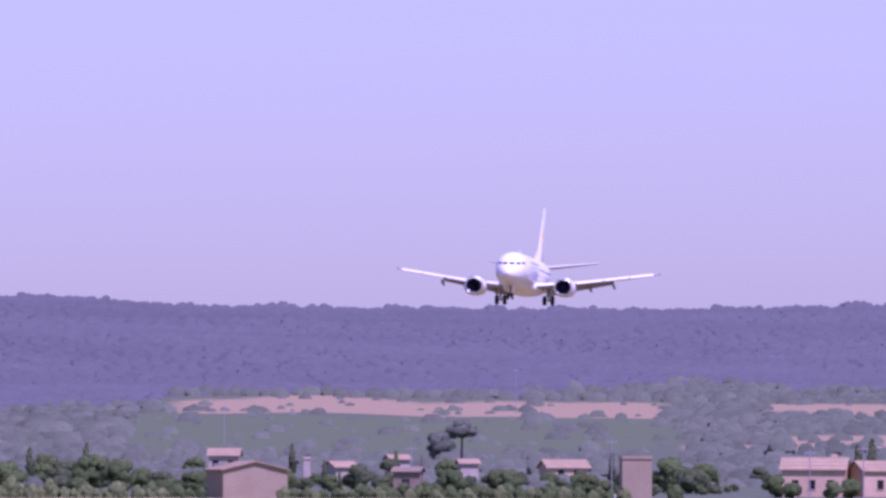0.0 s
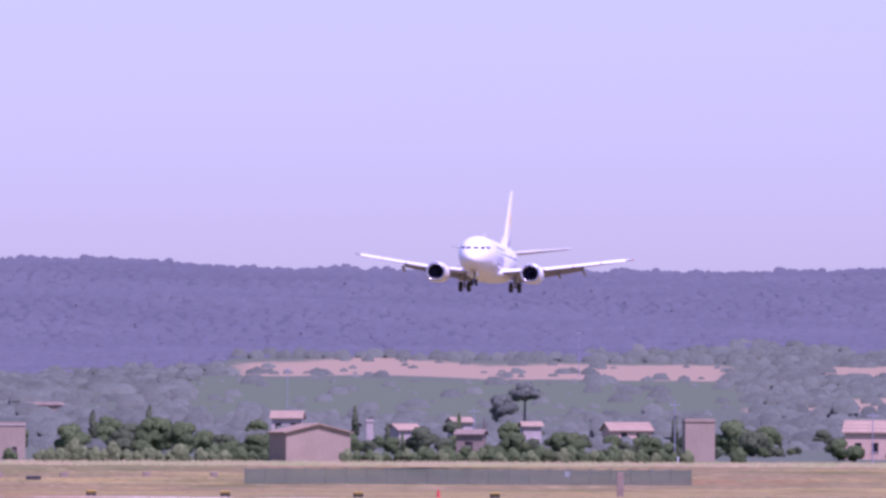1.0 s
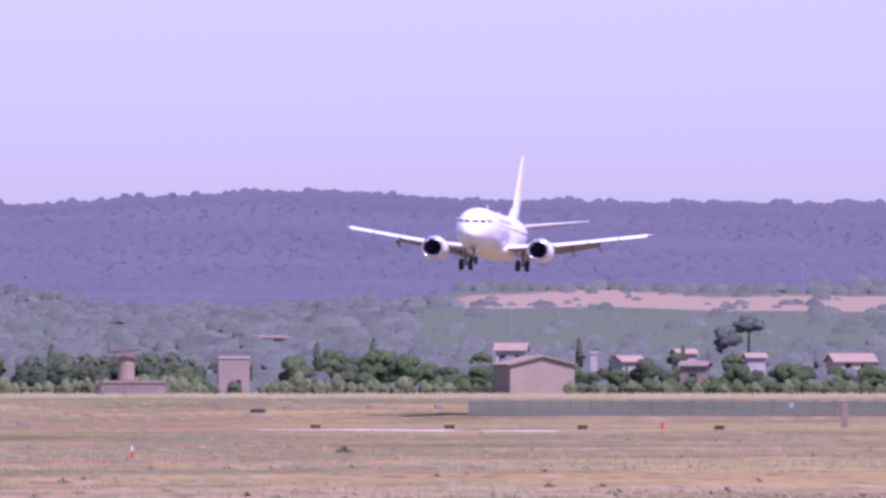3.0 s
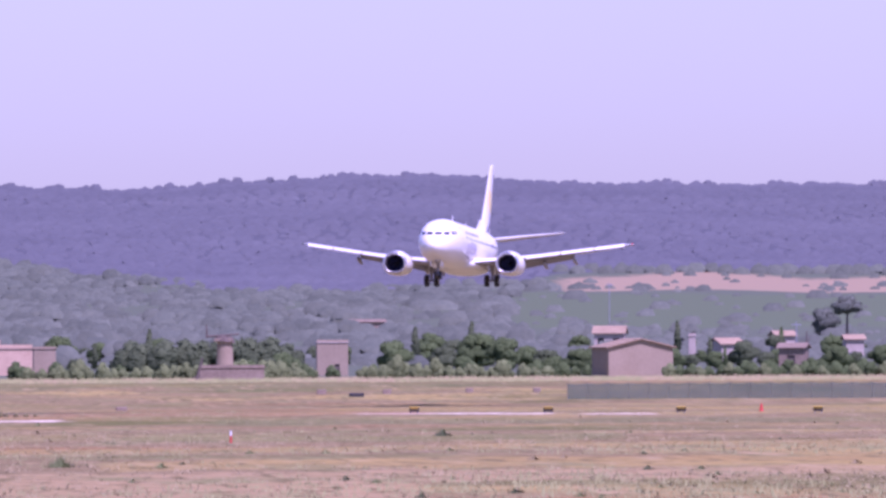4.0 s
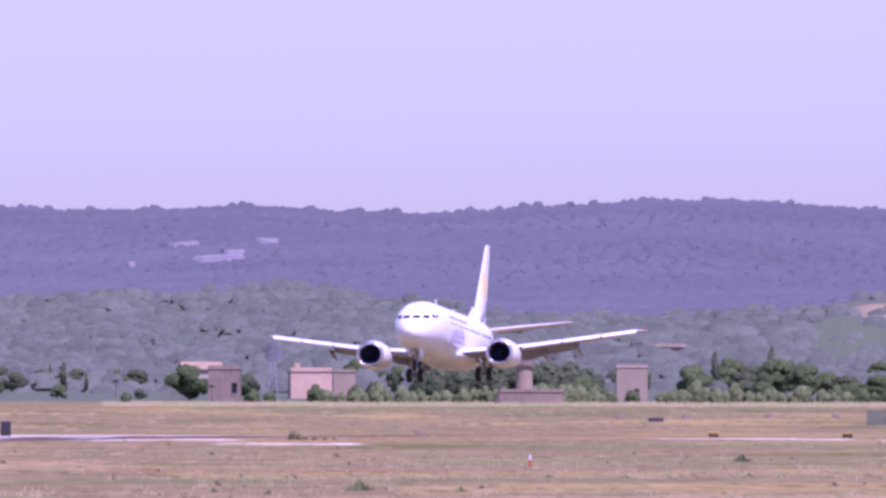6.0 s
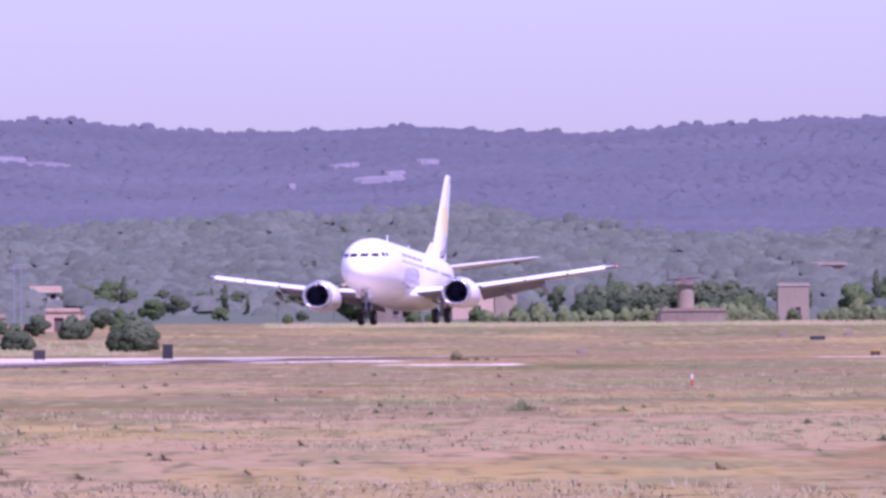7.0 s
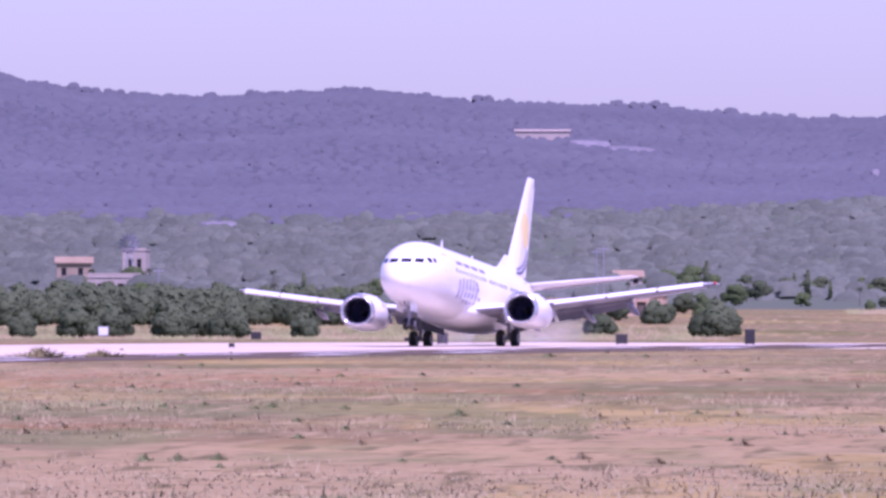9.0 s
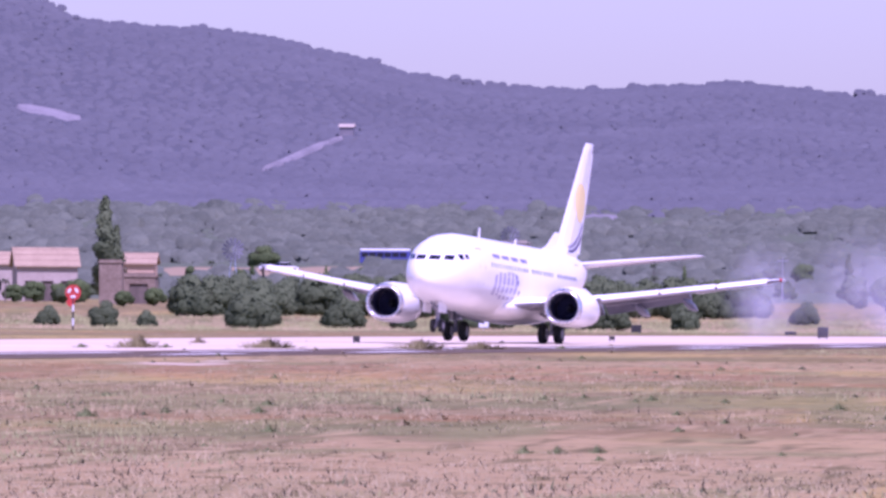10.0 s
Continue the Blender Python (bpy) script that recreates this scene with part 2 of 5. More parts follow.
def rod(bm, a, b, r0, r1=None, seg=10):
    a, b = Vector(a), Vector(b)
    d = b - a
    m = Matrix.Translation((a + b) / 2) @ d.to_track_quat("Z", "Y").to_matrix().to_4x4()
    bmesh.ops.create_cone(bm, cap_ends=True, segments=seg, radius1=r0, radius2=r0 if r1 is None else r1, depth=d.length, matrix=m)
    return bm


def loft(bm, rings, closed=True):
    vs = [[bm.verts.new(p) for p in ring] for ring in rings]
    for a, b in zip(vs, vs[1:]):
        k = len(a)
        for i in range(k):
            bm.faces.new((a[i], a[(i + 1) % k], b[(i + 1) % k], b[i]))
    if closed:
        bm.faces.new(list(reversed(vs[0])))
        bm.faces.new(vs[-1])
    bmesh.ops.recalc_face_normals(bm, faces=bm.faces)
    return bm


# ---- the lie of the land ----
RUN_TURN = radians(13.174)
ALONG = Vector((math.sin(RUN_TURN), math.cos(RUN_TURN)))
ACROSS = Vector((math.cos(RUN_TURN), -math.sin(RUN_TURN)))
RUN_SIDE = -179.92
FAR = ((0, 0.0), (820, 0.0), (1000, 0.35), (1200, 0.9), (1450, 1.1), (1800, 4.4), (2200, 10.6), (2600, 18.0), (3000, 26.0))
CREST = (
    (-9.0, 2.0), (-7.0, 1.6), (-6.486, 1.415), (-6.345, 1.336),
    (-5.867, 1.3), (-5.557, 1.28), (-5.304, 1.241), (-4.966, 1.159),
    (-4.685, 1.083), (-4.392, 1.024), (-3.897, 1.004), (-3.689, 1.001),
    (-3.408, 1.021), (-2.969, 1.038), (-2.532, 0.982), (-2.001, 0.962),
    (-1.688, 0.959), (-1.536, 0.951), (-1.114, 0.908), (-0.777, 0.889),
    (-0.326, 0.894), (0.113, 0.917), (0.566, 0.886), (1.109, 0.875),
    (1.576, 0.914), (1.885, 0.925), (2.234, 0.948), (2.803, 0.931),
    (3.095, 0.908), (3.422, 0.897), (4.221, 0.889), (5.065, 0.883),
    (5.954, 0.892), (6.708, 0.911), (9.0, 0.9),
)


def crest_rise(bearing):
    return lerp_table(CREST, bearing)


def ground(x, y):
    """Height of the ground. The airfield is near level, falls a little along the runway, then the valley climbs to a wooded ridge."""
    d = math.hypot(x, y)
    s, c = x * ALONG.x + y * ALONG.y, x * ACROSS.x + y * ACROSS.y
    z = lerp_table(FAR, d)
    z -= 1.1 * smooth(s, 640, 1000) * (1 - smooth(d, 980, 1250))
    rough_in = smooth(abs(c - RUN_SIDE), 26, 60)
    z += rough_in * 0.22 * noise.noise((x * 0.02, y * 0.008, 0.3)) * (1 - smooth(d, 700, 1000))
    if d > 1500:
        z += smooth(d, 1500, 2200) * 2.5 * noise.noise((x * 0.006, y * 0.004, 1.7))
    if d > 3000:
        b = math.degrees(math.atan2(x, y))
        top = 3.0 + math.tan(radians(crest_rise(b))) * 4200 - 2.2
        k = smooth(d, 2950, 4250) * 0.75 + 0.25 * min(1.0, (d - 3000) / 1200)
        z = 26 + (top - 26) * k + (1 - abs(2 * k - 1)) * 9 * noise.noise((x * 0.006, y * 0.003, 4.0))
        z -= 30 * smooth(d, 4280, 4800)
    return z


def spot(bearing, d, sink=0.03):
    b = radians(bearing)
    x, y = d * math.sin(b), d * math.cos(b)
    return Vector((x, y, ground(x, y) - sink))


# kinds of land: kind, bearings, distances, slant
LAND = (
    ("tilled", 3.14, 5.645, 2640, 2960, 0), ("crop", 2.926, 5.684, 2180, 2600, 0), ("tilled", 6.039, 6.81, 2650, 2880, 0),
    ("tilled", 6.095, 6.894, 2080, 2330, 0), ("tilled", 5.684, 6.078, 2120, 2230, 0), ("tilled", -5.95, -4.72, 1790, 1905, 0), ("weedy", -0.2, 3.3, 1150, 1400, 0),
    ("weedy", -6.7, -1.3, 850, 1120, 0), ("straw", -2.5, 7.0, 110, 178, 10), ("bare", -7.879, -0.844, 130, 226, 40), ("bare", -2.251, 2.532, 215, 285, 50), ("bare", -1.126, 5.346, 290, 316, 20),
    ("bare", -7.879, -3.939, 298, 316, 10), ("straw", 0.844, 7.035, 325, 360, 20), ("straw", -1.126, 1.97, 192, 218, 20),
    ("straw", -0.281, 5.628, 392, 420, 20), ("straw", -2.814, 0.281, 262, 282, 14), ("straw", 1.97, 7.035, 850, 960, 30),
    ("bare", -6.753, -4.643, 448, 510, 10), ("weedy", -6.613, -2.392, 284, 322, 6), ("weedy", -2.701, -1.829, 245, 305, 0), ("weedy", 0.844, 3.517, 440, 482, 10),
    ("weedy", 1.407, 5.065, 560, 610, 0), ("weedy", -1.97, 0.281, 350, 385, 8), ("red", -7.035, -2.814, 372, 440, 12), ("red", -0.563, 2.532, 640, 820, 0), ("weedy", -6.472, -3.939, 225, 258, 10), ("pale", 2.11, 3.152, 652, 676, 0), ("pale", 3.236, 3.658, 648, 664, 0), ("straw", 0.985, 3.377, 760, 800, 0), ("pale", -0.056, 0.732, 600, 620, 0), ("pale", -0.844, 0.113, 640, 664, 0),
    ("pale", -6.162, -5.543, 428, 444, 0), ("pale", -5.74, -5.346, 450, 462, 0), ("bare", -4.784, -0.563, 420, 470, 10))


# where the valley's scrub gives way to the ridge wood: bearing, distance
WOOD_EDGE = (
    (-7.0, 2800), (-5.2, 2700), (-3.4, 2690), (-2.0, 2800), (-0.8, 2960), (-0.2, 3080), (0.2, 3230), (0.6, 3150),
    (1.0, 2900), (1.6, 2700), (2.4, 2640), (3.0, 2900), (3.2, 2985), (4.9, 2985), (5.3, 3220), (6.0, 3180), (7.0, 3100),
)


def land_at(kind, b, d):
    """How far a place belongs to that kind of land."""
    best = 0.0
    for k, b0, b1, d0, d1, sl in LAND:
        if k != kind or not b0 - 0.3 < b < b1 + 0.3:
            continue
        f = (b - b0) / (b1 - b0)
        wob = 0.28 * (d1 - d0) * noise.noise((b * 1.7, d0 * 0.01, 6.0))
        mid, half = (d0 + d1) / 2 + sl * (f - 0.5) + wob, (d1 - d0) / 2
        across = 1 - smooth(abs(d - mid), half * 0.75, half * 1.2)
        side = smooth(b, b0 - 0.1, b0 + 0.12) * (1 - smooth(b, b1 - 0.12, b1 + 0.1))
        best = max(best, across * side)
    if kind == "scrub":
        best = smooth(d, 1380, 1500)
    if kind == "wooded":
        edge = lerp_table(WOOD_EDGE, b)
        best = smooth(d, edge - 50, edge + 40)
    return best


def build_ground():
    fine = [b * 0.09 - 8.0 for b in range(int(16 / 0.09) + 1)]
    coarse = [fine[-1] + 4 * k for k in range(1, 86)]
    bearings = fine + [b for b in coarse if b < 350]
    dist, d = [], 2.0
    while d < 4850:
        dist.append(d)
        d += max(2.0, d * 0.013) if d < 1500 else 26
    vs = [(0, 0, 0)]
    for b in bearings:
        cb, sb_ = math.cos(radians(b)), math.sin(radians(b))
        inside = -9 < b < 9
        for r in dist:
            x, y = r * sb_, r * cb
            vs.append((x, y, ground(x, y) if inside else min(ground(x, y), 40)))
    n, k = len(dist), len(bearings)
    fs = []
    for i in range(k):
        a, b2 = 1 + i * n, 1 + ((i + 1) % k) * n
        fs.append((0, b2, a))
        for j in range(n - 1):
            fs.append((a + j, b2 + j, b2 + j + 1, a + j + 1))
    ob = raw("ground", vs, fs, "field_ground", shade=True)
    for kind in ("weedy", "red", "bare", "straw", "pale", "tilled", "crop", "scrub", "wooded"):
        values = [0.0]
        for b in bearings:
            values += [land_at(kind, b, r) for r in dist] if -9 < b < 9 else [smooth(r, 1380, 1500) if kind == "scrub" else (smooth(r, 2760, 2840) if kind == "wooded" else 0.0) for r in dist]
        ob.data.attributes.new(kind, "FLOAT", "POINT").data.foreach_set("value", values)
    tagged(ob, "dry stubbly airfield ground with straw and bare earth", "ground", kind="structure")


build_ground()


def patch(name, label, mat, bearing0, bearing1, d0, d1, lift=0.05, ragged=0.25, seed=0, steps=24, slant=0.0):
    """A piece of ground with an uneven outline; its rim goes into the land."""
    vs, fs, rows = [], [], 5
    for i in range(steps + 1):
        b = bearing0 + (bearing1 - bearing0) * i / steps
        taper = min(1.0, 4.0 * min(i, steps - i) / steps + 0.1)
        mid = (d0 + d1) / 2 + slant * (i / steps - 0.5)
        lo = mid - (d1 - d0) / 2 * taper * (1 + ragged * noise.noise((i * 0.35, seed, 0.0)))
        hi = mid + (d1 - d0) / 2 * taper * (1 + ragged * noise.noise((i * 0.35, seed, 5.0)))
        for j in range(rows):
            rim = j in (0, rows - 1) or i in (0, steps)
            vs.append(spot(b, lo + (hi - lo) * j / (rows - 1), 0.3 if rim else -lift))
    for i in range(steps):
        for j in range(rows - 1):
            k = i * rows + j
            fs.append((k, k + rows, k + rows + 1, k + 1))
    ob = raw(name, vs, fs, mat, shade=True)
    return tagged(ob, label, "ground", kind="structure")


def along_run(s, c):
    x, y = ALONG.x * s + ACROSS.x * c, ALONG.y * s + ACROSS.y * c
    return x, y


def strip(name, label, mat, s0, s1, c0, c1, lift, step=12.0):
    n = max(1, int((s1 - s0) / step))
    vs, fs = [], []
    for i in range(n + 1):
        for c in (c0, (c0 + c1) / 2, c1):
            x, y = along_run(s0 + (s1 - s0) * i / n, RUN_SIDE + c)
            vs.append((x, y, ground(x, y) + lift))
    for i in range(n):
        for j in range(2):
            a = i * 3 + j
            fs.append((a, a + 1, a + 4, a + 3))
    return tagged(raw(name, vs, fs, mat), label, "runway", kind="structure")


strip("runway", "pale band of concrete runway", "concrete", 120, 765, -30, 9, 0.012)
strip("runway_shoulder", "dark asphalt runway shoulder", "asphalt", 120, 735, 9, 24, 0.018)
for k in range(15):
    s0 = 330 + k * 26
    strip("edge_line", "worn white painted runway line", "line_paint", s0, s0 + 17, 12.5, 13.7, 0.028, 9)
    if k % 3 != 1:
        strip("edge_line", "worn white painted runway line", "line_paint", s0 + 5, s0 + 15, 18.5, 19.9, 0.028, 9)


# ---- the airliner ----
NOSE = 15.1


def section(u, w, h, zc, k=28, power=2.15):
    ring = []
    for i in range(k):
        a = 2 * math.pi * i / k
        c, s = math.cos(a), math.sin(a)
        ring.append((NOSE - u, w * math.copysign(abs(c) ** (2 / power), c), zc + h * math.copysign(abs(s) ** (2 / power), s)))
    return ring


FUSE = ((0.0, 0.05, 0.05, 2.72), (0.12, 0.36, 0.34, 2.73), (0.35, 0.64, 0.58, 2.76), (0.8, 0.99, 0.92, 2.84), (1.4, 1.28, 1.22, 2.95), (2.1, 1.5, 1.52, 3.07),
        (2.9, 1.67, 1.76, 3.16), (3.8, 1.79, 1.91, 3.22), (5.0, 1.87, 1.99, 3.25), (6.5, 1.88, 2.005, 3.25), (10, 1.88, 2.005, 3.25), (14, 1.88, 2.005, 3.25),
        (18, 1.88, 2.005, 3.25), (20, 1.87, 1.97, 3.29), (22, 1.78, 1.8, 3.46), (24, 1.57, 1.5, 3.72), (26, 1.2, 1.15, 4.0), (28, 0.72, 0.75, 4.28), (29.3, 0.36, 0.4, 4.45), (29.8, 0.12, 0.14, 4.5))


def fuse_at(u):
    for a, b in zip(FUSE, FUSE[1:]):
        if u <= b[0]:
            k = (u - a[0]) / (b[0] - a[0])
            return [a[i] + (b[i] - a[i]) * k for i in range(4)]
    return FUSE[-1]


def skin(u, z, side):
    """A point of the fuselage's side at that station and height, and the way out."""
    _, w, h, zc = fuse_at(u)
    v = max(-0.98, min(0.98, (z - zc) / h))
    y = w * (1 - abs(v) ** 2.15) ** (1 / 2.15)
    nrm = Vector((0, side * y / (w * w), (z - zc) / (h * h))).normalized()
    return Vector((NOSE - u, side * y, z)), nrm


def nose_skin(y, z):
    """The point of the nose at that side distance and height, a little proud."""
    for k in range(400):
        u = k * 0.01
        _, w, h, zc = fuse_at(u)
        if abs(y / w) ** 2.15 + abs((z - zc) / h) ** 2.15 <= 1:
            break
    return Vector((NOSE - u + 0.02, y, z + 0.015))


def aerofoil(le, te, y, z, thick, k=9, tilt=0.0):
    """A closed wing section from leading to trailing edge at span y."""
    up, down, chord = [], [], le - te
    for i in range(k + 1):
        s = (1 - math.cos(math.pi * i / k)) / 2
        t = thick * chord * (2.97 * math.sqrt(s) - 1.26 * s - 3.5 * s ** 2 + 2.84 * s ** 3 - 1.05 * s ** 4) * 0.5 + 0.012
        cz = z + tilt * chord * (0.5 - s)
        up.append((le - chord * s, y, cz + t))
        down.append((le - chord * s, y, cz - t * 0.75))
    return up + list(reversed(down[1:-1]))


def plate_on_skin(u0, u1, z0, z1, side, out=0.012, n=3):
    """A thin curved panel that lies on the fuselage."""
    bm = bmesh.new()
    grid = []
    for i in range(n + 1):
        row = []
        for j in range(n + 1):
            p, nr = skin(u0 + (u1 - u0) * i / n, z0 + (z1 - z0) * j / n, side)
            row.append(bm.verts.new(p + nr * out))
        grid.append(row)
    for i in range(n):
        for j in range(n):
            bm.faces.new((grid[i][j], grid[i + 1][j], grid[i + 1][j + 1], grid[i][j + 1]))
    bmesh.ops.recalc_face_normals(bm, faces=bm.faces)
    r = bmesh.ops.solidify(bm, geom=list(bm.faces), thickness=0.02)
    return bm


def wing(plane, side):
    nm = "wing"
    spans = ((0.6, 4.6, -2.9, 1.78, 0.13), (1.9, 3.95, -2.75, 1.92, 0.13), (4.9, 2.3, -2.3, 2.3, 0.115), (9.5, 0.1, -3.0, 3.0, 0.105), (13.9, -1.95, -3.65, 3.75, 0.1), (14.38, -2.45, -3.75, 3.83, 0.07))
    bm = bmesh.new()
    loft(bm, [aerofoil(le, te + (le - te) * 0.12, side * y, z, th) for y, le, te, z, th in spans])
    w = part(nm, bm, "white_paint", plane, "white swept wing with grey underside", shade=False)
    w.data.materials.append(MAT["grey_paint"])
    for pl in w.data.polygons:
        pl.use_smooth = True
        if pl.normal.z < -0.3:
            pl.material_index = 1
    # flaps, drooped behind the wing
    for a, b in ((1, 2), (2, 3)):
        bm = bmesh.new()
        rings = []
        for (y, le, te, z, th), shift in ((spans[a], 0.12), (spans[b], -0.12)):
            c = (le - te) * 0.24
            hinge = te + (le - te) * 0.14
            rings.append([(hinge + 0.02, side * (y + shift), z + 0.02), (hinge - c * 0.35, side * (y + shift), z + 0.01), (hinge - c * 0.86, side * (y + shift), z - c * 0.48), (hinge - c * 0.84, side * (y + shift), z - c * 0.53), (hinge - c * 0.3, side * (y + shift), z - 0.2), (hinge + 0.02, side * (y + shift), z - 0.13)])
        loft(bm, rings)
        part("flap", bm, "grey_paint", w, "lowered grey trailing flap")
    # aileron
    bm = bmesh.new()
    rings = []
    for y, le, te, z in ((9.75, 0.0, -3.03, 3.04), (13.6, -1.8, -3.6, 3.7)):
        c = (le - te) * 0.16
        rings.append([(te + c * 0.95, side * y, z + 0.035), (te, side * y, z - 0.03), (te, side * y, z - 0.05), (te + c * 0.95, side * y, z - 0.06)])
    loft(bm, rings)
    part("aileron", bm, "white_paint", w)
    # slats before the outer wing, krueger inboard
    for (y0, y1) in ((5.9, 8.6), (8.75, 11.3), (11.45, 13.8)):
        bm = bmesh.new()
        rings = []
        for y in (y0, y1):
            k = (y - 4.9) / 9.0
            le, z = 2.3 + (-1.95 - 2.3) * k, 2.3 + (3.75 - 2.3) * k
            rings.append([(le + 0.22, side * y, z - 0.2), (le + 0.3, side * y, z - 0.12), (le + 0.16, side * y, z + 0.03), (le - 0.16, side * y, z + 0.13), (le + 0.02, side * y, z - 0.03), (le + 0.1, side * y, z - 0.16)])
        loft(bm, rings)
        part("slat", bm, "white_paint", w)
    for y, le, te, z in ((3.5, -0.9, -4.0, 1.95), (6.9, -0.9, -3.9, 2.4), (9.4, -1.3, -4.3, 2.8)):
        bm = bmesh.new()
        rings = []
        for s, rr in ((0, 0.03), (0.15, 0.15), (0.45, 0.21), (0.75, 0.15), (1, 0.02)):
            x = le + (te - le) * s
            rings.append([(x, side * (y + rr * 0.7 * math.cos(a)), z - 0.22 - 0.42 * s + rr * 1.25 * math.sin(a)) for a in [2 * math.pi * q / 10 for q in range(10)]])
        loft(bm, rings)
        part("flap_fairing", bm, "grey_paint", w, shade=True)
    bm = bmesh.new()
    rod(bm, (-3.6, side * 14.3, 3.83), (-4.1, side * 14.4, 3.86), 0.05, 0.01, 6)
    part("static_wick", bm, "dark_metal", w)
    bm = bmesh.new()
    bmesh.ops.create_uvsphere(bm, u_segments=8, v_segments=6, radius=0.09, matrix=Matrix.Translation((-2.45, side * 14.38, 3.83)))
    part("navigation_light", bm, "red_paint" if side > 0 else "net_green", w)
    return w


def engine(plane, side):
    y, zc = side * 4.88, 1.72
    prof = ((5.75, 0.80), (5.82, 0.86), (5.8, 0.93), (5.6, 1.01), (5.1, 1.09), (4.3, 1.13), (3.3, 1.1), (2.3, 0.98), (1.75, 0.87))

    def ring(x, r, k=28):
        pts = []
        for i in range(k):
            a = 2 * math.pi * i / k
            zz = r * math.sin(a)
            if zz < -0.72 * r:
                zz = -0.72 * r + (zz + 0.72 * r) * 0.55
            pts.append((x, y + r * 1.03 * math.cos(a), zc + zz))
        return pts
    bm = bmesh.new()
    loft(bm, [ring(x, r) for x, r in prof[3:]] + [ring(1.76, 0.8), ring(2.4, 0.78)], closed=False)
    e = part("engine", bm, "white_paint", plane, "white underwing turbofan engine with bright intake lip", shade=True)
    bm = bmesh.new()
    loft(bm, [ring(5.3, 0.76), ring(5.75, 0.80), ring(5.82, 0.86), ring(5.8, 0.93), ring(5.6, 1.012)], closed=False)
    part("intake_lip", bm, "bare_metal", e, "bright bare metal intake lip", shade=True)
    bm = bmesh.new()
    loft(bm, [ring(5.32, 0.765), ring(4.2, 0.77)], closed=False)
    part("intake_duct", bm, "fan_metal_fringe", e, shade=True)
    for i in range(24):
        a = 2 * math.pi * i / 24
        bm = bmesh.new()
        pts = [(4.34, 0.2, a - 0.05), (4.28, 0.2, a + 0.07), (4.36, 0.75, a + 0.16), (4.22, 0.75, a + 0.0)]
        bm.faces.new([bm.verts.new((x, y + r * math.cos(t), zc + r * math.sin(t))) for x, r, t in pts])
        part("fan_blade", bm, "fan_metal_fringe", e)
    bm = bmesh.new()
    bmesh.ops.create_circle(bm, cap_ends=True, segments=24, radius=0.77, matrix=Matrix.Translation((4.2, y, zc)) @ pose(0, 0, 0, 0, 90, 0))
    part("fan_backing", bm, "fan_metal_fringe", e)
    bm = bmesh.new()
    rod(bm, (4.2, y, zc), (4.75, y, zc), 0.24, 0.02, 16)
    part("spinner", bm, "dark_metal", e, shade=True)
    bm = bmesh.new()
    loft(bm, [ring(2.5, 0.66), ring(1.5, 0.6), ring(0.75, 0.42), ring(0.74, 0.37), ring(1.4, 0.3)], closed=True)
    part("exhaust_core", bm, "dark_metal", e, "dark metal exhaust nozzle", shade=True)
    bm = bmesh.new()
    loft(bm, [[(4.4, y - .05, zc + 1.02), (4.4, y + .05, zc + 1.02), (4.3, y + .05, zc + 1.15), (4.3, y - .05, zc + 1.15)],
              [(2.2, y - .18, zc + 0.85), (2.2, y + .18, zc + 0.85), (2.2, y + .18, zc + 1.16), (2.2, y - .18, zc + 1.16)],
              [(-0.6, y - .1, zc + 0.35), (-0.6, y + .1, zc + 0.35), (-0.6, y + .1, zc + 0.62), (-0.6, y - .1, zc + 0.62)]])
    part("pylon", bm, "white_paint", e)
    bm = bmesh.new()
    box(bm, 3.2, 4.4, y - side * 1.06 - 0.03, y - side * 1.06 + 0.03, zc + 0.42, zc + 0.66, 0.02)
    part("strake", bm, "white_paint", e)


FIN = ((4.9, -7.9, -13.6, 0.30), (5.6, -9.2, -13.75, 0.27), (8.4, -11.5, -14.75, 0.17), (11.1, -13.75, -15.6, 0.1), (11.42, -14.15, -15.68, 0.05))


def fin_flank(x, z):
    """Half the fin's thickness at that place."""
    le, te, th = (lerp_table([(q[0], q[k]) for q in FIN], z) for k in (1, 2, 3))
    return th * lerp_table(((0, 0.06), (0.12, 0.6), (0.35, 1), (0.65, 0.75), (0.86, 0.37), (1.0, 0.08)), (x - le) / (te - le)) + 0.015


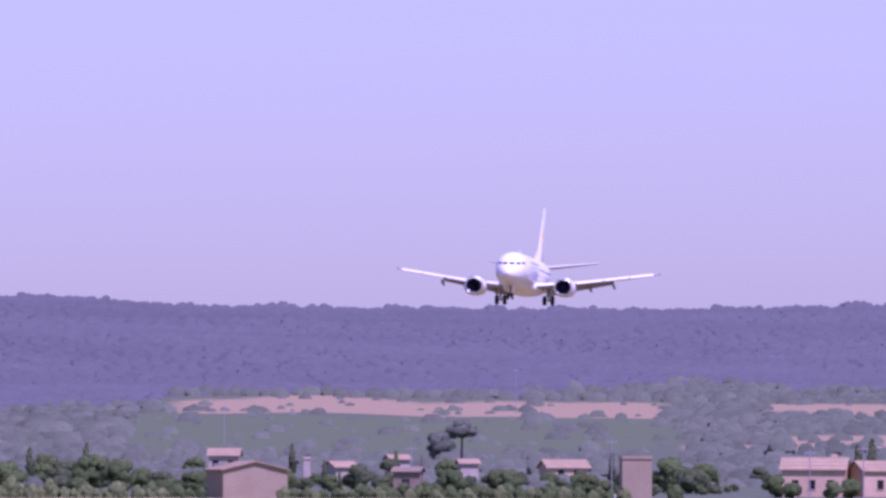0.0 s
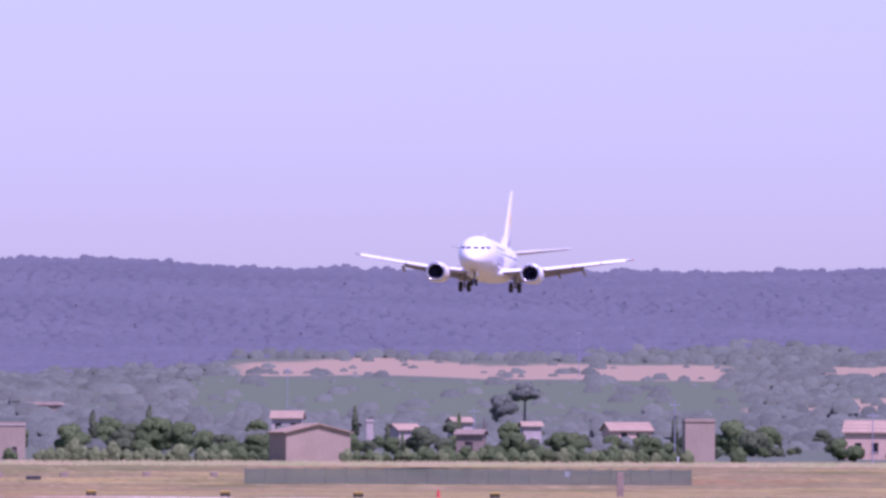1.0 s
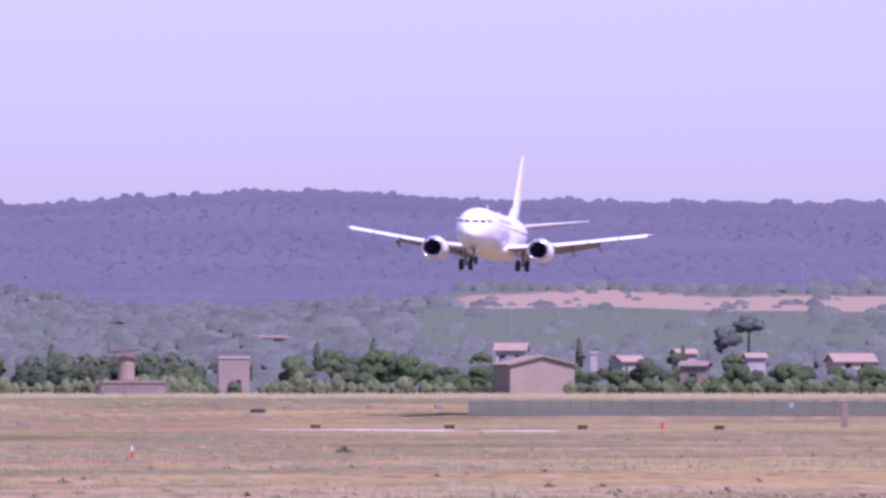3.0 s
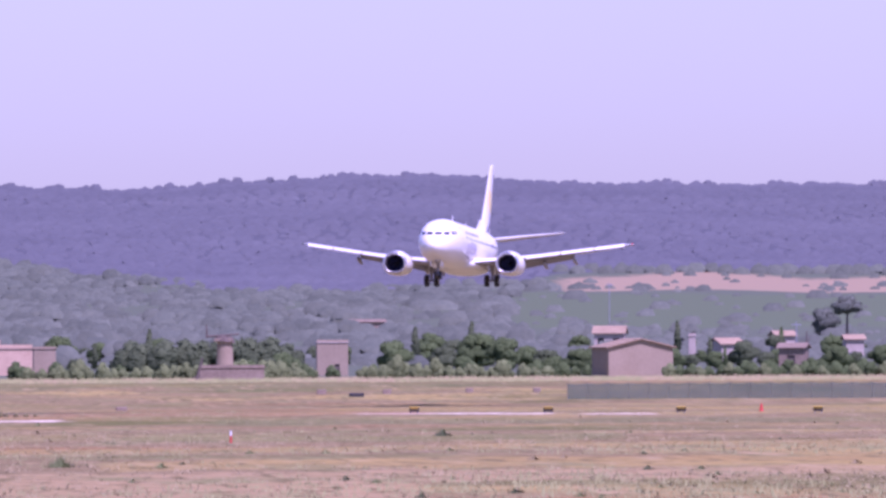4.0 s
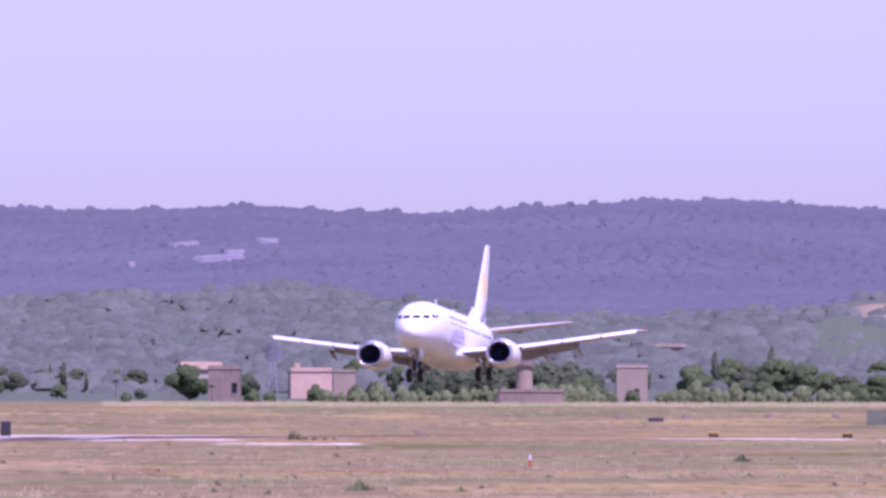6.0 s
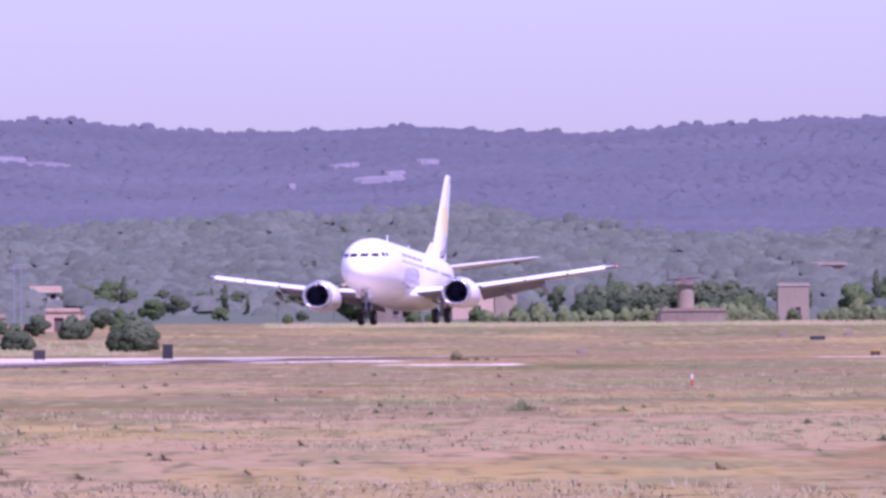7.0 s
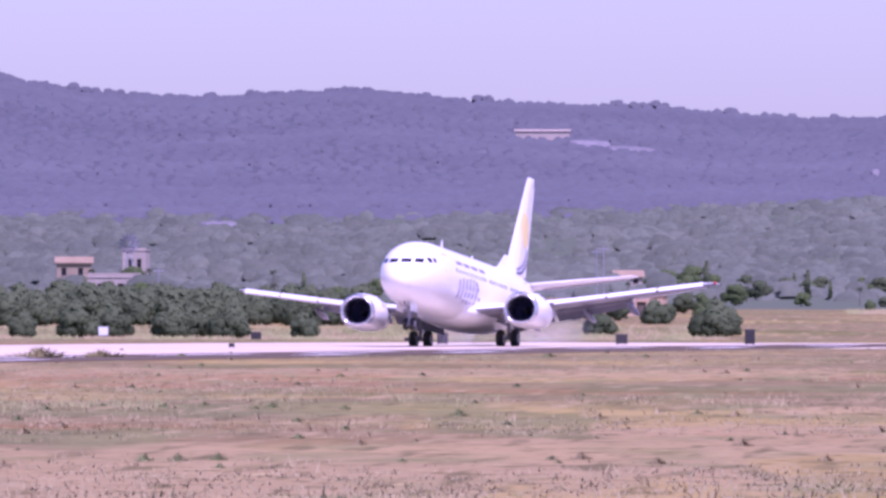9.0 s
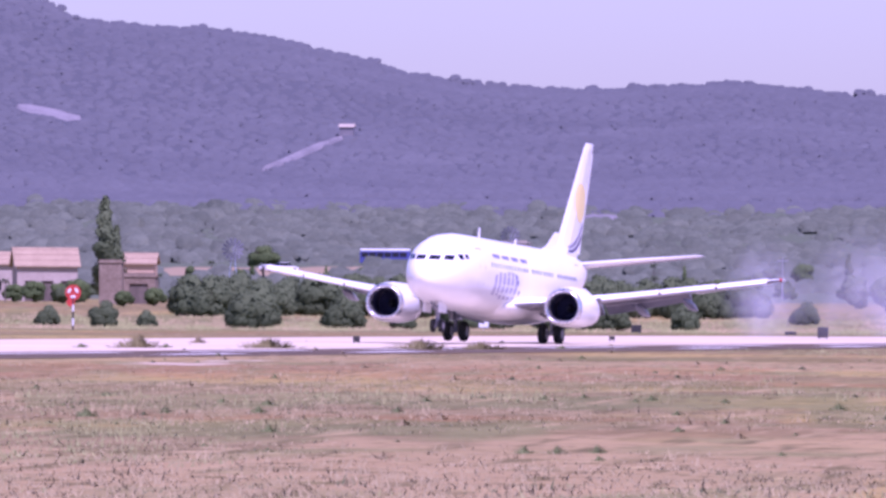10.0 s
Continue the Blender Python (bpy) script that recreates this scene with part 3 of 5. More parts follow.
def tail(plane):
    bm = bmesh.new()
    secs = []
    for z, le, te, th in FIN:
        ring = []
        for s, w in ((0, 0.06), (0.12, 0.6), (0.35, 1), (0.65, 0.75), (0.86, 0.35)):
            ring.append((le + (te - le) * s, th * w, z))
        back = [(x, -yy, zz) for x, yy, zz in reversed(ring)]
        secs.append(ring + back)
    loft(bm, secs)
    fin = part("tail_fin", bm, "white_paint", plane, "white tail fin with a yellow disc", shade=False)
    bm = bmesh.new()
    loft(bm, [[(-6.0, 0.02, 5.2), (-6.0, -0.02, 5.2), (-8.6, -0.16, 5.0), (-8.6, 0.16, 5.0)], [(-7.4, 0.02, 5.5), (-7.4, -0.02, 5.5), (-9.0, -0.1, 5.6), (-9.0, 0.1, 5.6)], [(-8.9, 0.015, 6.3), (-8.9, -0.015, 6.3), (-9.7, -0.05, 6.3), (-9.7, 0.05, 6.3)]])
    part("dorsal_fillet", bm, "white_paint", fin)
    bm = bmesh.new()
    rings = []
    for z, le, te, th in ((5.35, -9.0, -13.7, 0.1), (8.4, -11.5, -14.75, 0.062), (10.9, -13.6, -15.55, 0.04)):
        h = le + (te - le) * 0.865
        rings.append([(h, th, z), (te, 0.015, z), (te, -0.015, z), (h, -th, z)])
    loft(bm, rings)
    part("rudder", bm, "white_paint", fin)
    for side in (1, -1):
        # sun disc and curved stripe, painted panels on the fin's flank
        bm = bmesh.new()
        rings = [[(-13.0 + r * math.cos(q), 8.1 + r * math.sin(q)) for q in [2 * math.pi * i / 28 for i in range(28)]] for r in (0.05, 0.4, 0.75, 1.08)]
        loft(bm, [[(x, side * fin_flank(x, z), z) for x, z in ring] for ring in rings], closed=False)
        bmesh.ops.solidify(bm, geom=list(bm.faces), thickness=0.008)
        part("disc_emblem", bm, "yellow_paint", fin, "yellow painted disc")
        for (lab, mt, o, wd) in (("stripe", "lilac_paint", 0.0, 0.34), ("stripe", "violet_paint", -0.55, 0.28)):
            bm = bmesh.new()
            prev = None
            for i in range(9):
                k = i / 8
                x, z = -10.6 - 3.3 * k, 5.45 + o * (0.35 + 0.65 * k) + 1.25 * k * k + 0.1
                w2 = wd * (0.4 + 0.6 * k)
                a = bm.verts.new((x, side * fin_flank(x, z), z))
                b = bm.verts.new((x, side * fin_flank(x, z + w2), z + w2))
                if prev:
                    bm.faces.new((prev[0], a, b, prev[1]))
                prev = (a, b)
            bmesh.ops.solidify(bm, geom=list(bm.faces), thickness=0.008)
            part(lab, bm, mt, fin, "curved painted stripe")
        bm = bmesh.new()
        loft(bm, [aerofoil(le, te, side * y, z, th, 7) for y, le, te, z, th in ((0.35, -10.9, -14.3, 4.65, 0.1), (3.2, -13.0, -15.2, 5.1, 0.09), (6.1, -15.1, -16.2, 5.52, 0.08), (6.3, -15.5, -16.3, 5.55, 0.05))])
        stab = part("tailplane", bm, "white_paint", plane, "white swept tailplane", shade=True)
        bm = bmesh.new()
        loft(bm, [[(-14.15, side * 1.0, 4.77), (-14.95, side * 1.0, 4.72), (-14.95, side * 1.0, 4.70), (-14.15, side * 1.0, 4.66)], [(-15.9, side * 5.9, 5.51), (-16.42, side * 5.9, 5.48), (-16.42, side * 5.9, 5.46), (-15.9, side * 5.9, 5.44)]])
        part("elevator", bm, "grey_paint", stab)


def wheel(parent, x, y, r, w):
    bm = bmesh.new()
    rings = []
    for yy, rr in ((-w / 2, r * 0.62), (-w / 2, r * 0.86), (-w * 0.36, r * 0.97), (0, r), (w * 0.36, r * 0.97), (w / 2, r * 0.86), (w / 2, r * 0.62)):
        rings.append([(x + rr * math.cos(a), y + yy, r + rr * math.sin(a)) for a in [2 * math.pi * i / 24 for i in range(24)]])
    loft(bm, rings)
    ty = part("wheel", bm, "rubber", parent, "black rubber tyre on a metal hub", shade=True)
    bm = bmesh.new()
    rod(bm, (x, y - w * 0.53, r), (x, y + w * 0.53, r), r * 0.5, None, 16)
    part("hub", bm, "grey_paint", ty)


def gear(plane, x, y, r, w, gap, top, side=0):
    bm = bmesh.new()
    rod(bm, (x, y, r), (x, y + (0.1 * side), top), 0.11, 0.13, 12)
    g = part("landing_gear", bm, "grey_paint", plane, "lowered grey landing gear leg with twin wheels")
    for s in (-1, 1):
        wheel(g, x, y + s * gap, r, w)
    bm = bmesh.new()
    rod(bm, (x, y - gap, r), (x, y + gap, r), 0.08)
    part("axle", bm, "grey_paint", g)
    bm = bmesh.new()
    if side:
        rod(bm, (x, y, r + 0.75), (x, y - side * 1.2, top - 0.1), 0.06)
    else:
        rod(bm, (x, y, r + 0.7), (x + 1.2, y, top), 0.06)
    part("brace", bm, "grey_paint", g)
    if side:
        bm = bmesh.new()
        box(bm, x - 0.35, x + 0.35, y + side * 0.24, y + side * 0.28, r + 0.55, top - 0.1, 0.01)
        part("gear_door", bm, "white_paint", g)
    else:
        for s in (-1, 1):
            bm = bmesh.new()
            box(bm, x - 0.1, x + 1.3, s * 0.42 - 0.02, s * 0.42 + 0.02, 1.0, 1.55, 0.01)
            part("gear_door", bm, "white_paint", g)


def airliner():
    p = thing("airliner", pose(0, 0, 0), "white twin-engine jet airliner landing with wheels down", "airplane")
    bm = bmesh.new()
    loft(bm, [section(*s) for s in FUSE])
    part("fuselage", bm, "white_paint", p, "white airliner fuselage", shade=True)
    bm = bmesh.new()
    rings = []
    for x, w, h in ((5.4, 0.6, 0.2), (4.6, 1.6, 0.5), (3, 2.05, 0.72), (-1, 2.1, 0.78), (-3.5, 1.8, 0.65), (-5.2, 0.7, 0.25)):
        rings.append([(x, w * math.cos(a), 1.75 + h * math.sin(a)) for a in [2 * math.pi * i / 20 for i in range(20)]])
    loft(bm, rings)
    part("belly_fairing", bm, "white_paint", p, shade=True)
    for side in (1, -1):
        wing(p, side)
        engine(p, side)
        # flight deck panes
        for u0, u1, z0, z1 in ((2.15, 2.55, 3.78, 4.06), (2.74, 3.06, 3.84, 4.08)):
            part("cockpit_window", plate_on_skin(u0, u1, z0, z1, side), "dark_glass", p, "dark cockpit window pane")
        # cabin windows
        for i in range(31):
            u = 6.4 + i * 0.53
            if i in (13, 22):
                continue
            part("cabin_window", plate_on_skin(u, u + 0.15, 3.64, 3.84, side, 0.006, 1), "dark_glass", p)
        for u, z0, z1, wd in ((4.35, 2.65, 4.45, 0.85), (23.4, 2.95, 4.55, 0.75)):
            for a, b, c, d in ((u, u + 0.05, z0, z1), (u + wd, u + wd + 0.05, z0, z1), (u, u + wd, z1, z1 + 0.05)):
                part("door_seam", plate_on_skin(a, b, c, d, side, 0.004, 2), "grey_paint", p)
        # large faint lettering shown as plain bars and a bird-like mark
        for i, (du, zl, zt) in enumerate(((0.0, 2.2, 3.25), (0.75, 2.2, 3.4), (1.5, 2.05, 3.4), (2.25, 2.05, 3.5), (3.0, 2.05, 3.5), (3.75, 2.1, 3.3))):
            part("painted_mark", plate_on_skin(7.0 + du, 7.42 + du, zl, zt, side, 0.008, 3), "lilac_paint", p, "lilac painted bar")
        for du in (0.0, 0.35, 0.9):
            part("painted_mark", plate_on_skin(10.7 + du, 10.92 + du, 3.2 - du * 0.9, 3.42 - du * 0.9, side, 0.008, 2), "violet_paint", p)
        # a line of small painted words over the windows, shown as plain bars
        for i in range(15):
            if i % 4 != 3:
                part("painted_mark", plate_on_skin(7.0 + i * 0.42, 7.3 + i * 0.42, 4.12, 4.32, side, 0.008, 2), "violet_paint", p, "violet painted bar")
    # front panes, two to each side
    for s in (1, -1):
        for y0, y1, z0, z1 in ((0.1, 0.64, 3.68, 3.92), (0.8, 1.18, 3.7, 3.96)):
            bm = bmesh.new()
            rows_ = [[bm.verts.new(nose_skin(s * (y0 + (y1 - y0) * i / 3), z0 + (z1 - z0) * j / 3)) for j in range(4)] for i in range(4)]
            for i in range(3):
                for j in range(3):
                    bm.faces.new((rows_[i][j], rows_[i + 1][j], rows_[i + 1][j + 1], rows_[i][j + 1]))
            bmesh.ops.recalc_face_normals(bm, faces=bm.faces)
            bmesh.ops.solidify(bm, geom=list(bm.faces), thickness=0.02)
            part("windscreen_pane", bm, "dark_glass", p, "dark windscreen pane")
    tail(p)
    gear(p, 0.0, 2.62, 0.53, 0.38, 0.43, 1.95, 1)
    gear(p, 0.0, -2.62, 0.53, 0.38, 0.43, 1.95, -1)
    gear(p, 12.0, 0.0, 0.36, 0.22, 0.22, 1.5, 0)
    for x, z, h in ((5.2, 5.25, 0.55), (-1.5, 5.25, 0.3)):
        bm = bmesh.new()
        loft(bm, [[(x + 0.16, 0.025, z - 0.05), (x - 0.16, 0.02, z - 0.05), (x - 0.16, -0.02, z - 0.05), (x + 0.16, -0.025, z - 0.05)], [(x + 0.02, 0.012, z + h), (x - 0.16, 0.012, z + h), (x - 0.16, -0.012, z + h), (x + 0.02, -0.012, z + h)]])
        part("antenna", bm, "white_paint", p)
    return p


PLANE = airliner()


# ---- fields, clearings and tracks on the slopes ----
def face_spot(bearing, rise):
    """The distance at which the slope shows at that rise above the level."""
    for d in range(1500, 4260, 10):
        if math.degrees(math.atan2(spot(bearing, d, 0).z - 3.0, d)) >= rise:
            return d
    return 4250


CLEAR = [(b0, b1, d0 - 10, d1 + 20, 0) for kind, b0, b1, d0, d1, sl in LAND if kind in ("tilled", "crop")]


def clearing(name, label, mat, b0, b1, d0, d1, seed, lift=0.4, slant=0.0):
    CLEAR.append((b0, b1, d0 - 6, d1 + 6, slant))
    patch(name, label, mat, b0, b1, d0, d1, lift, 0.5, seed, 20, slant)


for i, (x0, x1, y) in enumerate(((-0.281, -0.113, 0.70), (-0.169, 0.113, 0.63), (0.0, 0.113, 0.66), (0.155, 0.281, 0.72), (-1.987, -1.773, 0.745), (-1.801, -1.548, 0.715), (-0.478, -0.436, 0.6), (-3.827, -3.63, 0.33), (-6.641, -6.303, 0.85))):
    d = face_spot((x0 + x1) / 2, y)
    clearing("rock_outcrop", "pale bare rock on the wooded slope", "pale_rock", x0, x1, d - 22, d + 22, 20 + i, 1.2)
da, db = face_spot(-5.417, 0.56), face_spot(-4.995, 0.73)
clearing("hill_track", "pale dirt track climbing the wooded slope", "pale_rock", -5.417, -4.995, (da + db) / 2 - 16, (da + db) / 2 + 16, 40, 1.2, db - da)


# ---- plants ----
def leafy(rng, blobs, n, size):
    """Many small leaf faces in uneven clumps; blobs: centre and radii."""
    vs, fs, ns = [], [], []
    heart = sum((Vector(c) for c, r in blobs), Vector()) / len(blobs)
    for i in range(n):
        c, r = blobs[rng.randrange(len(blobs))]
        u = Vector((rng.gauss(0, 1), rng.gauss(0, 1), rng.gauss(0, 1))).normalized() * (0.93 + 0.13 * rng.random())
        p = Vector((c[0] + u.x * r[0], c[1] + u.y * r[1], c[2] + u.z * r[2]))
        a = Vector((rng.gauss(0, 1), rng.gauss(0, 1), rng.gauss(0, 1))).normalized()
        b = a.cross(u).normalized()
        a = (u.cross(b) + u * rng.uniform(-0.45, 0.45)).normalized()
        s = size * (0.6 + 0.8 * rng.random())
        k = len(vs)
        out = ((p - heart).normalized() * 0.8 + u * 0.7 + Vector((0, 0, 0.35))).normalized()
        vs += [p - a * s, p + b * s * 0.6, p + a * s, p - b * s * 0.6]
        fs.append((k, k + 1, k + 2, k + 3) if b.cross(a).dot(out) > 0 else (k + 3, k + 2, k + 1, k))
        ns += [out] * 4
    bm = bmesh.new()
    bmesh.ops.create_icosphere(bm, subdivisions=1, radius=0.93)
    bm.verts.index_update()
    ball = [v.co.copy() for v in bm.verts], [[v.index for v in f.verts] for f in bm.faces]
    bm.free()
    for c, r in blobs:
        k = len(vs)
        for q in ball[0]:
            p = Vector((c[0] + q.x * r[0], c[1] + q.y * r[1], c[2] + q.z * r[2]))
            vs.append(p)
            ns.append(((p - heart).normalized() * 0.8 + q * 0.7 + Vector((0, 0, 0.35))).normalized())
        fs += [tuple(k + i for i in f) for f in ball[1]]
    return vs, fs, ns


def crown_blobs(rng, n, spread, height, base, r0, r1, flat=0.75):
    out = []
    for i in range(n):
        a, d = rng.random() * 6.283, math.sqrt(rng.random()) * spread
        r = r0 + (r1 - r0) * rng.random()
        z = base + height * rng.random() * (1 - 0.5 * d / max(spread, 0.01))
        out.append(((math.cos(a) * d, math.sin(a) * d, z), (r, r, r * flat)))
    return out


SEED = {}


def crown(made, mat, ob):
    raw("crown", made[0], made[1], mat, ob, normals=made[2])


def plant(kind, name, label, category, mat, at, scale, turn=0.0, stretch=1.0, group=""):
    """Place a plant: the first of its kind is modelled, the rest are copies of it."""
    m = Matrix.Translation(at) @ pose(0, 0, 0, 0, 0, turn) @ Matrix.Diagonal((scale, scale, scale * stretch, 1))
    key = (kind, mat)
    if key in SEED:
        ob = copy_thing(SEED[key], m)
        return tagged(ob, label, category, group)
    rng = random.Random(hash_of(kind))
    ob = thing(name, m, label, category, group)
    SEED[key] = ob
    bm = bmesh.new()
    if kind.startswith("tree"):
        rod(bm, (0, 0, -0.2), (0.1, 0.05, 2.2), 0.24, 0.16, 9)
        for i in range(6):
            a = i * 1.1 + rng.random()
            rod(bm, (0.1, 0.05, 1.6 + 0.15 * i), (math.cos(a) * 1.5, math.sin(a) * 1.5, 3.0 + rng.random() * 1.2), 0.1, 0.03, 6)
        part("trunk", bm, "bark", ob)
        blobs = crown_blobs(rng, 30, 2.3, 3.9, 0.8, 0.55, 1.15)
        crown(leafy(rng, blobs, 4200, 0.19), mat, ob)
    elif kind.startswith("pine"):
        rod(bm, (0, 0, -0.2), (0.15, 0, 4.4), 0.22, 0.13, 9)
        for i in range(7):
            a = i * 0.9 + rng.random()
            rod(bm, (0.12, 0, 3.4 + 0.12 * i), (math.cos(a) * 2.1, math.sin(a) * 2.1, 5.0 + rng.random() * 0.7), 0.08, 0.02, 6)
        part("trunk", bm, "bark", ob)
        blobs = crown_blobs(rng, 20, 2.0, 2.6, 3.6, 0.55, 1.05, 0.65)
        crown(leafy(rng, blobs, 3000, 0.17), mat, ob)
    elif kind.startswith("cypress"):
        rod(bm, (0, 0, -0.2), (0, 0, 5.5), 0.16, 0.04, 8)
        part("trunk", bm, "bark", ob)
        blobs = [((rng.gauss(0, 0.14), rng.gauss(0, 0.14), 0.9 + i * 0.36), (0.66 * (1 - (i / 17) ** 2) + 0.1, 0.66 * (1 - (i / 17) ** 2) + 0.1, 0.5)) for i in range(16)]
        crown(leafy(rng, blobs, 1500, 0.17), mat, ob)
    elif kind.startswith("palm"):
        for i in range(8):
            rod(bm, (0.05 * math.sin(i * 0.5), 0, -0.2 + i * 0.75), (0.05 * math.sin(i * 0.5 + 0.5), 0, 0.56 + i * 0.75), 0.2 - 0.008 * i, 0.17 - 0.008 * i, 9)
        part("trunk", bm, "bark", ob)
        vs, fs = [], []
        for i in range(46):
            a, lift = rng.random() * 6.283, -0.7 + 1.9 * (i / 45)
            ln = 1.5 + rng.random() * 0.5
            for j in range(9):
                s = (j + 0.5) / 9
                px, pz = ln * s * math.cos(lift * (1 - 0.3 * s)), ln * s * math.sin(lift) - 0.9 * s * s
                w = 0.42 * math.sin(math.pi * min(0.95, s + 0.12)) + 0.05
                for sd in (-1, 1):
                    k = len(vs)
                    base_p = Vector((math.cos(a) * px, math.sin(a) * px, 6.0 + pz))
                    out = Vector((-math.sin(a) * sd, math.cos(a) * sd, -0.5)) * w + Vector((math.cos(a), math.sin(a), 0)) * 0.2
                    vs += [base_p, base_p + Vector((math.cos(a) * 0.12, math.sin(a) * 0.12, 0)), base_p + out]
                    fs.append((k, k + 1, k + 2))
        raw("crown", vs, fs, mat, ob)
    elif kind.startswith("bush"):
        for i in range(5):
            a = i * 1.3
            rod(bm, (0, 0, -0.1), (math.cos(a) * 0.5, math.sin(a) * 0.5, 1.0), 0.06, 0.02, 6)
        part("stem", bm, "bark", ob)
        blobs = []
        for i in range(26):
            a, q = rng.random() * 6.283, math.sqrt(rng.random())
            r = rng.uniform(0.3, 0.5)
            blobs.append(((math.cos(a) * q * 0.82, math.sin(a) * q * 0.82, 0.25 + rng.random() * 1.3 * math.sqrt(1.02 - q * q * 0.85)), (r, r, r * 0.9)))
        crown(leafy(rng, blobs, 2600, 0.095), mat, ob)
    else:
        rod(bm, (0, 0, -0.05), (0, 0, 0.3), 0.03, 0.02, 5)
        part("stem", bm, "bark", ob)
        vs, fs = [], []
        for i in range(420):
            a, r, h = rng.random() * 6.283, abs(rng.gauss(0, 0.45)), 0.2 + 0.8 * rng.random() ** 1.6
            p = Vector((math.cos(a) * r, math.sin(a) * r, 0))
            q = p * 1.35 + Vector((rng.gauss(0, 0.08), rng.gauss(0, 0.08), h * max(0.25, 1.1 - 0.75 * r)))
            sd = Vector((-math.sin(a + 1), math.cos(a + 1), 0)) * 0.012
            k = len(vs)
            mid = (p + q) / 2 + Vector((0, 0, 0.05))
            vs += [p - sd, p + sd, mid + sd * 1.6, q, mid - sd * 1.6]
            fs.append((k, k + 1, k + 2, k + 3, k + 4))
        raw("foliage", vs, fs, mat, ob, normals=[(Vector((v[0], v[1] - 0.2, 0.7 + v[2])).normalized()) for v in vs])
    return ob


def hash_of(text):
    return sum((i + 3) * ord(c) for i, c in enumerate(text))


def blob_shapes(fine, leaves):
    """Far crowns: an uneven core with loose leaf faces round it."""
    rng = random.Random(5)
    shapes = []
    for k in range(8):
        bm = bmesh.new()
        bmesh.ops.create_icosphere(bm, subdivisions=fine, radius=0.85)
        for v in bm.verts:
            f = (0.85 + 0.4 * rng.random()) * 1.1
            v.co = Vector((v.co.x * f, v.co.y * f, v.co.z * f * 0.8 + 0.3))
        bm.verts.index_update()
        vs = [v.co[:] for v in bm.verts]
        fs = [[v.index for v in f.verts] for f in bm.faces]
        bm.free()
        for i in range(leaves):
            u = Vector((rng.gauss(0, 1), rng.gauss(0, 1), rng.gauss(0.4, 1))).normalized()
            p = Vector((u.x, u.y, u.z * 0.8 + 0.3)) * rng.uniform(0.7, 1.1)
            a = u.cross(Vector((rng.gauss(0, 1), rng.gauss(0, 1), rng.gauss(0, 1)))).normalized()
            b = (u * 0.5 + Vector((rng.gauss(0, 1), rng.gauss(0, 1), rng.gauss(0, 1))) * 0.5).cross(a).normalized()
            s, n = rng.uniform(0.18, 0.4), len(vs)
            vs += [(p - a * s)[:], (p + b * s * 0.8)[:], (p + a * s)[:], (p - b * s * 0.8)[:]]
            quad = [n, n + 1, n + 2, n + 3] if b.cross(a).dot(u) > 0 else [n + 3, n + 2, n + 1, n]
            fs += [[quad[0], quad[1], quad[2]], [quad[0], quad[2], quad[3]]]
        shapes.append((np.array(vs), np.array(fs)))
    return shapes


BLOBS = blob_shapes(2, 0)
TUFTS = blob_shapes(1, 0)


def woods(name, label, mat, spots, seed, own=0.5):
    """Far woodland as one mesh of uneven crowns; spots: place and radius."""
    rng = random.Random(seed)
    vs, fs, ns, base = [], [], [], 0
    for p, r in spots:
        v, f = (BLOBS if r > 1.3 else TUFTS)[rng.randrange(8)]
        a = rng.random() * 6.283
        c, s = math.cos(a) * r, math.sin(a) * r
        w = np.empty_like(v)
        w[:, 0] = v[:, 0] * c - v[:, 1] * s + p[0]
        w[:, 1] = v[:, 0] * s + v[:, 1] * c + p[1]
        w[:, 2] = v[:, 2] * r + p[2]
        vs.append(w)
        out = w - np.array(p)
        out /= np.linalg.norm(out, axis=1)[:, None]
        ns.append(out * own + np.array((0, -0.35, 0.9)) * (1 - own))
        fs.append(f + base)
        base += len(v)
    vs, fs = np.concatenate(vs), np.concatenate(fs)
    me = bpy.data.meshes.new(name)
    me.vertices.add(len(vs))
    me.vertices.foreach_set("co", vs.ravel())
    me.loops.add(fs.size)
    me.loops.foreach_set("vertex_index", fs.ravel())
    me.polygons.add(len(fs))
    me.polygons.foreach_set("loop_start", np.arange(0, fs.size, 3))
    me.update(calc_edges=True)
    ns = np.concatenate(ns)
    ns /= np.linalg.norm(ns, axis=1)[:, None]
    me.polygons.foreach_set("use_smooth", np.ones(len(fs), dtype=bool))
    me.normals_split_custom_set_from_vertices(ns.tolist())
    me.materials.append(MAT[mat])
    return tagged(new(name, me), label, "woodland", kind="stuff")


def is_clear(b, d):
    return any(b0 < b < b1 and d0 < d - sl * ((b - b0) / (b1 - b0) - 0.5) < d1 for b0, b1, d0, d1, sl in CLEAR)


def wood_edge(b, rng):
    return lerp_table(WOOD_EDGE, b) + 70 * noise.noise((b * 3.1, 1.0, 7.0)) + rng.uniform(-45, 45)


def tree_heads(rng, at, r, out, lift=0.5):
    """A tall skyline pine: a few crowns close together on one stem's height."""
    for k in range(rng.randrange(3, 6)):
        a, q = rng.random() * 6.283, max(1.35, r * rng.uniform(0.45, 0.65))
        out.append((at + Vector((math.cos(a) * r * 0.75, math.sin(a) * r * 0.75, r * rng.uniform(0.0, lift))), q))


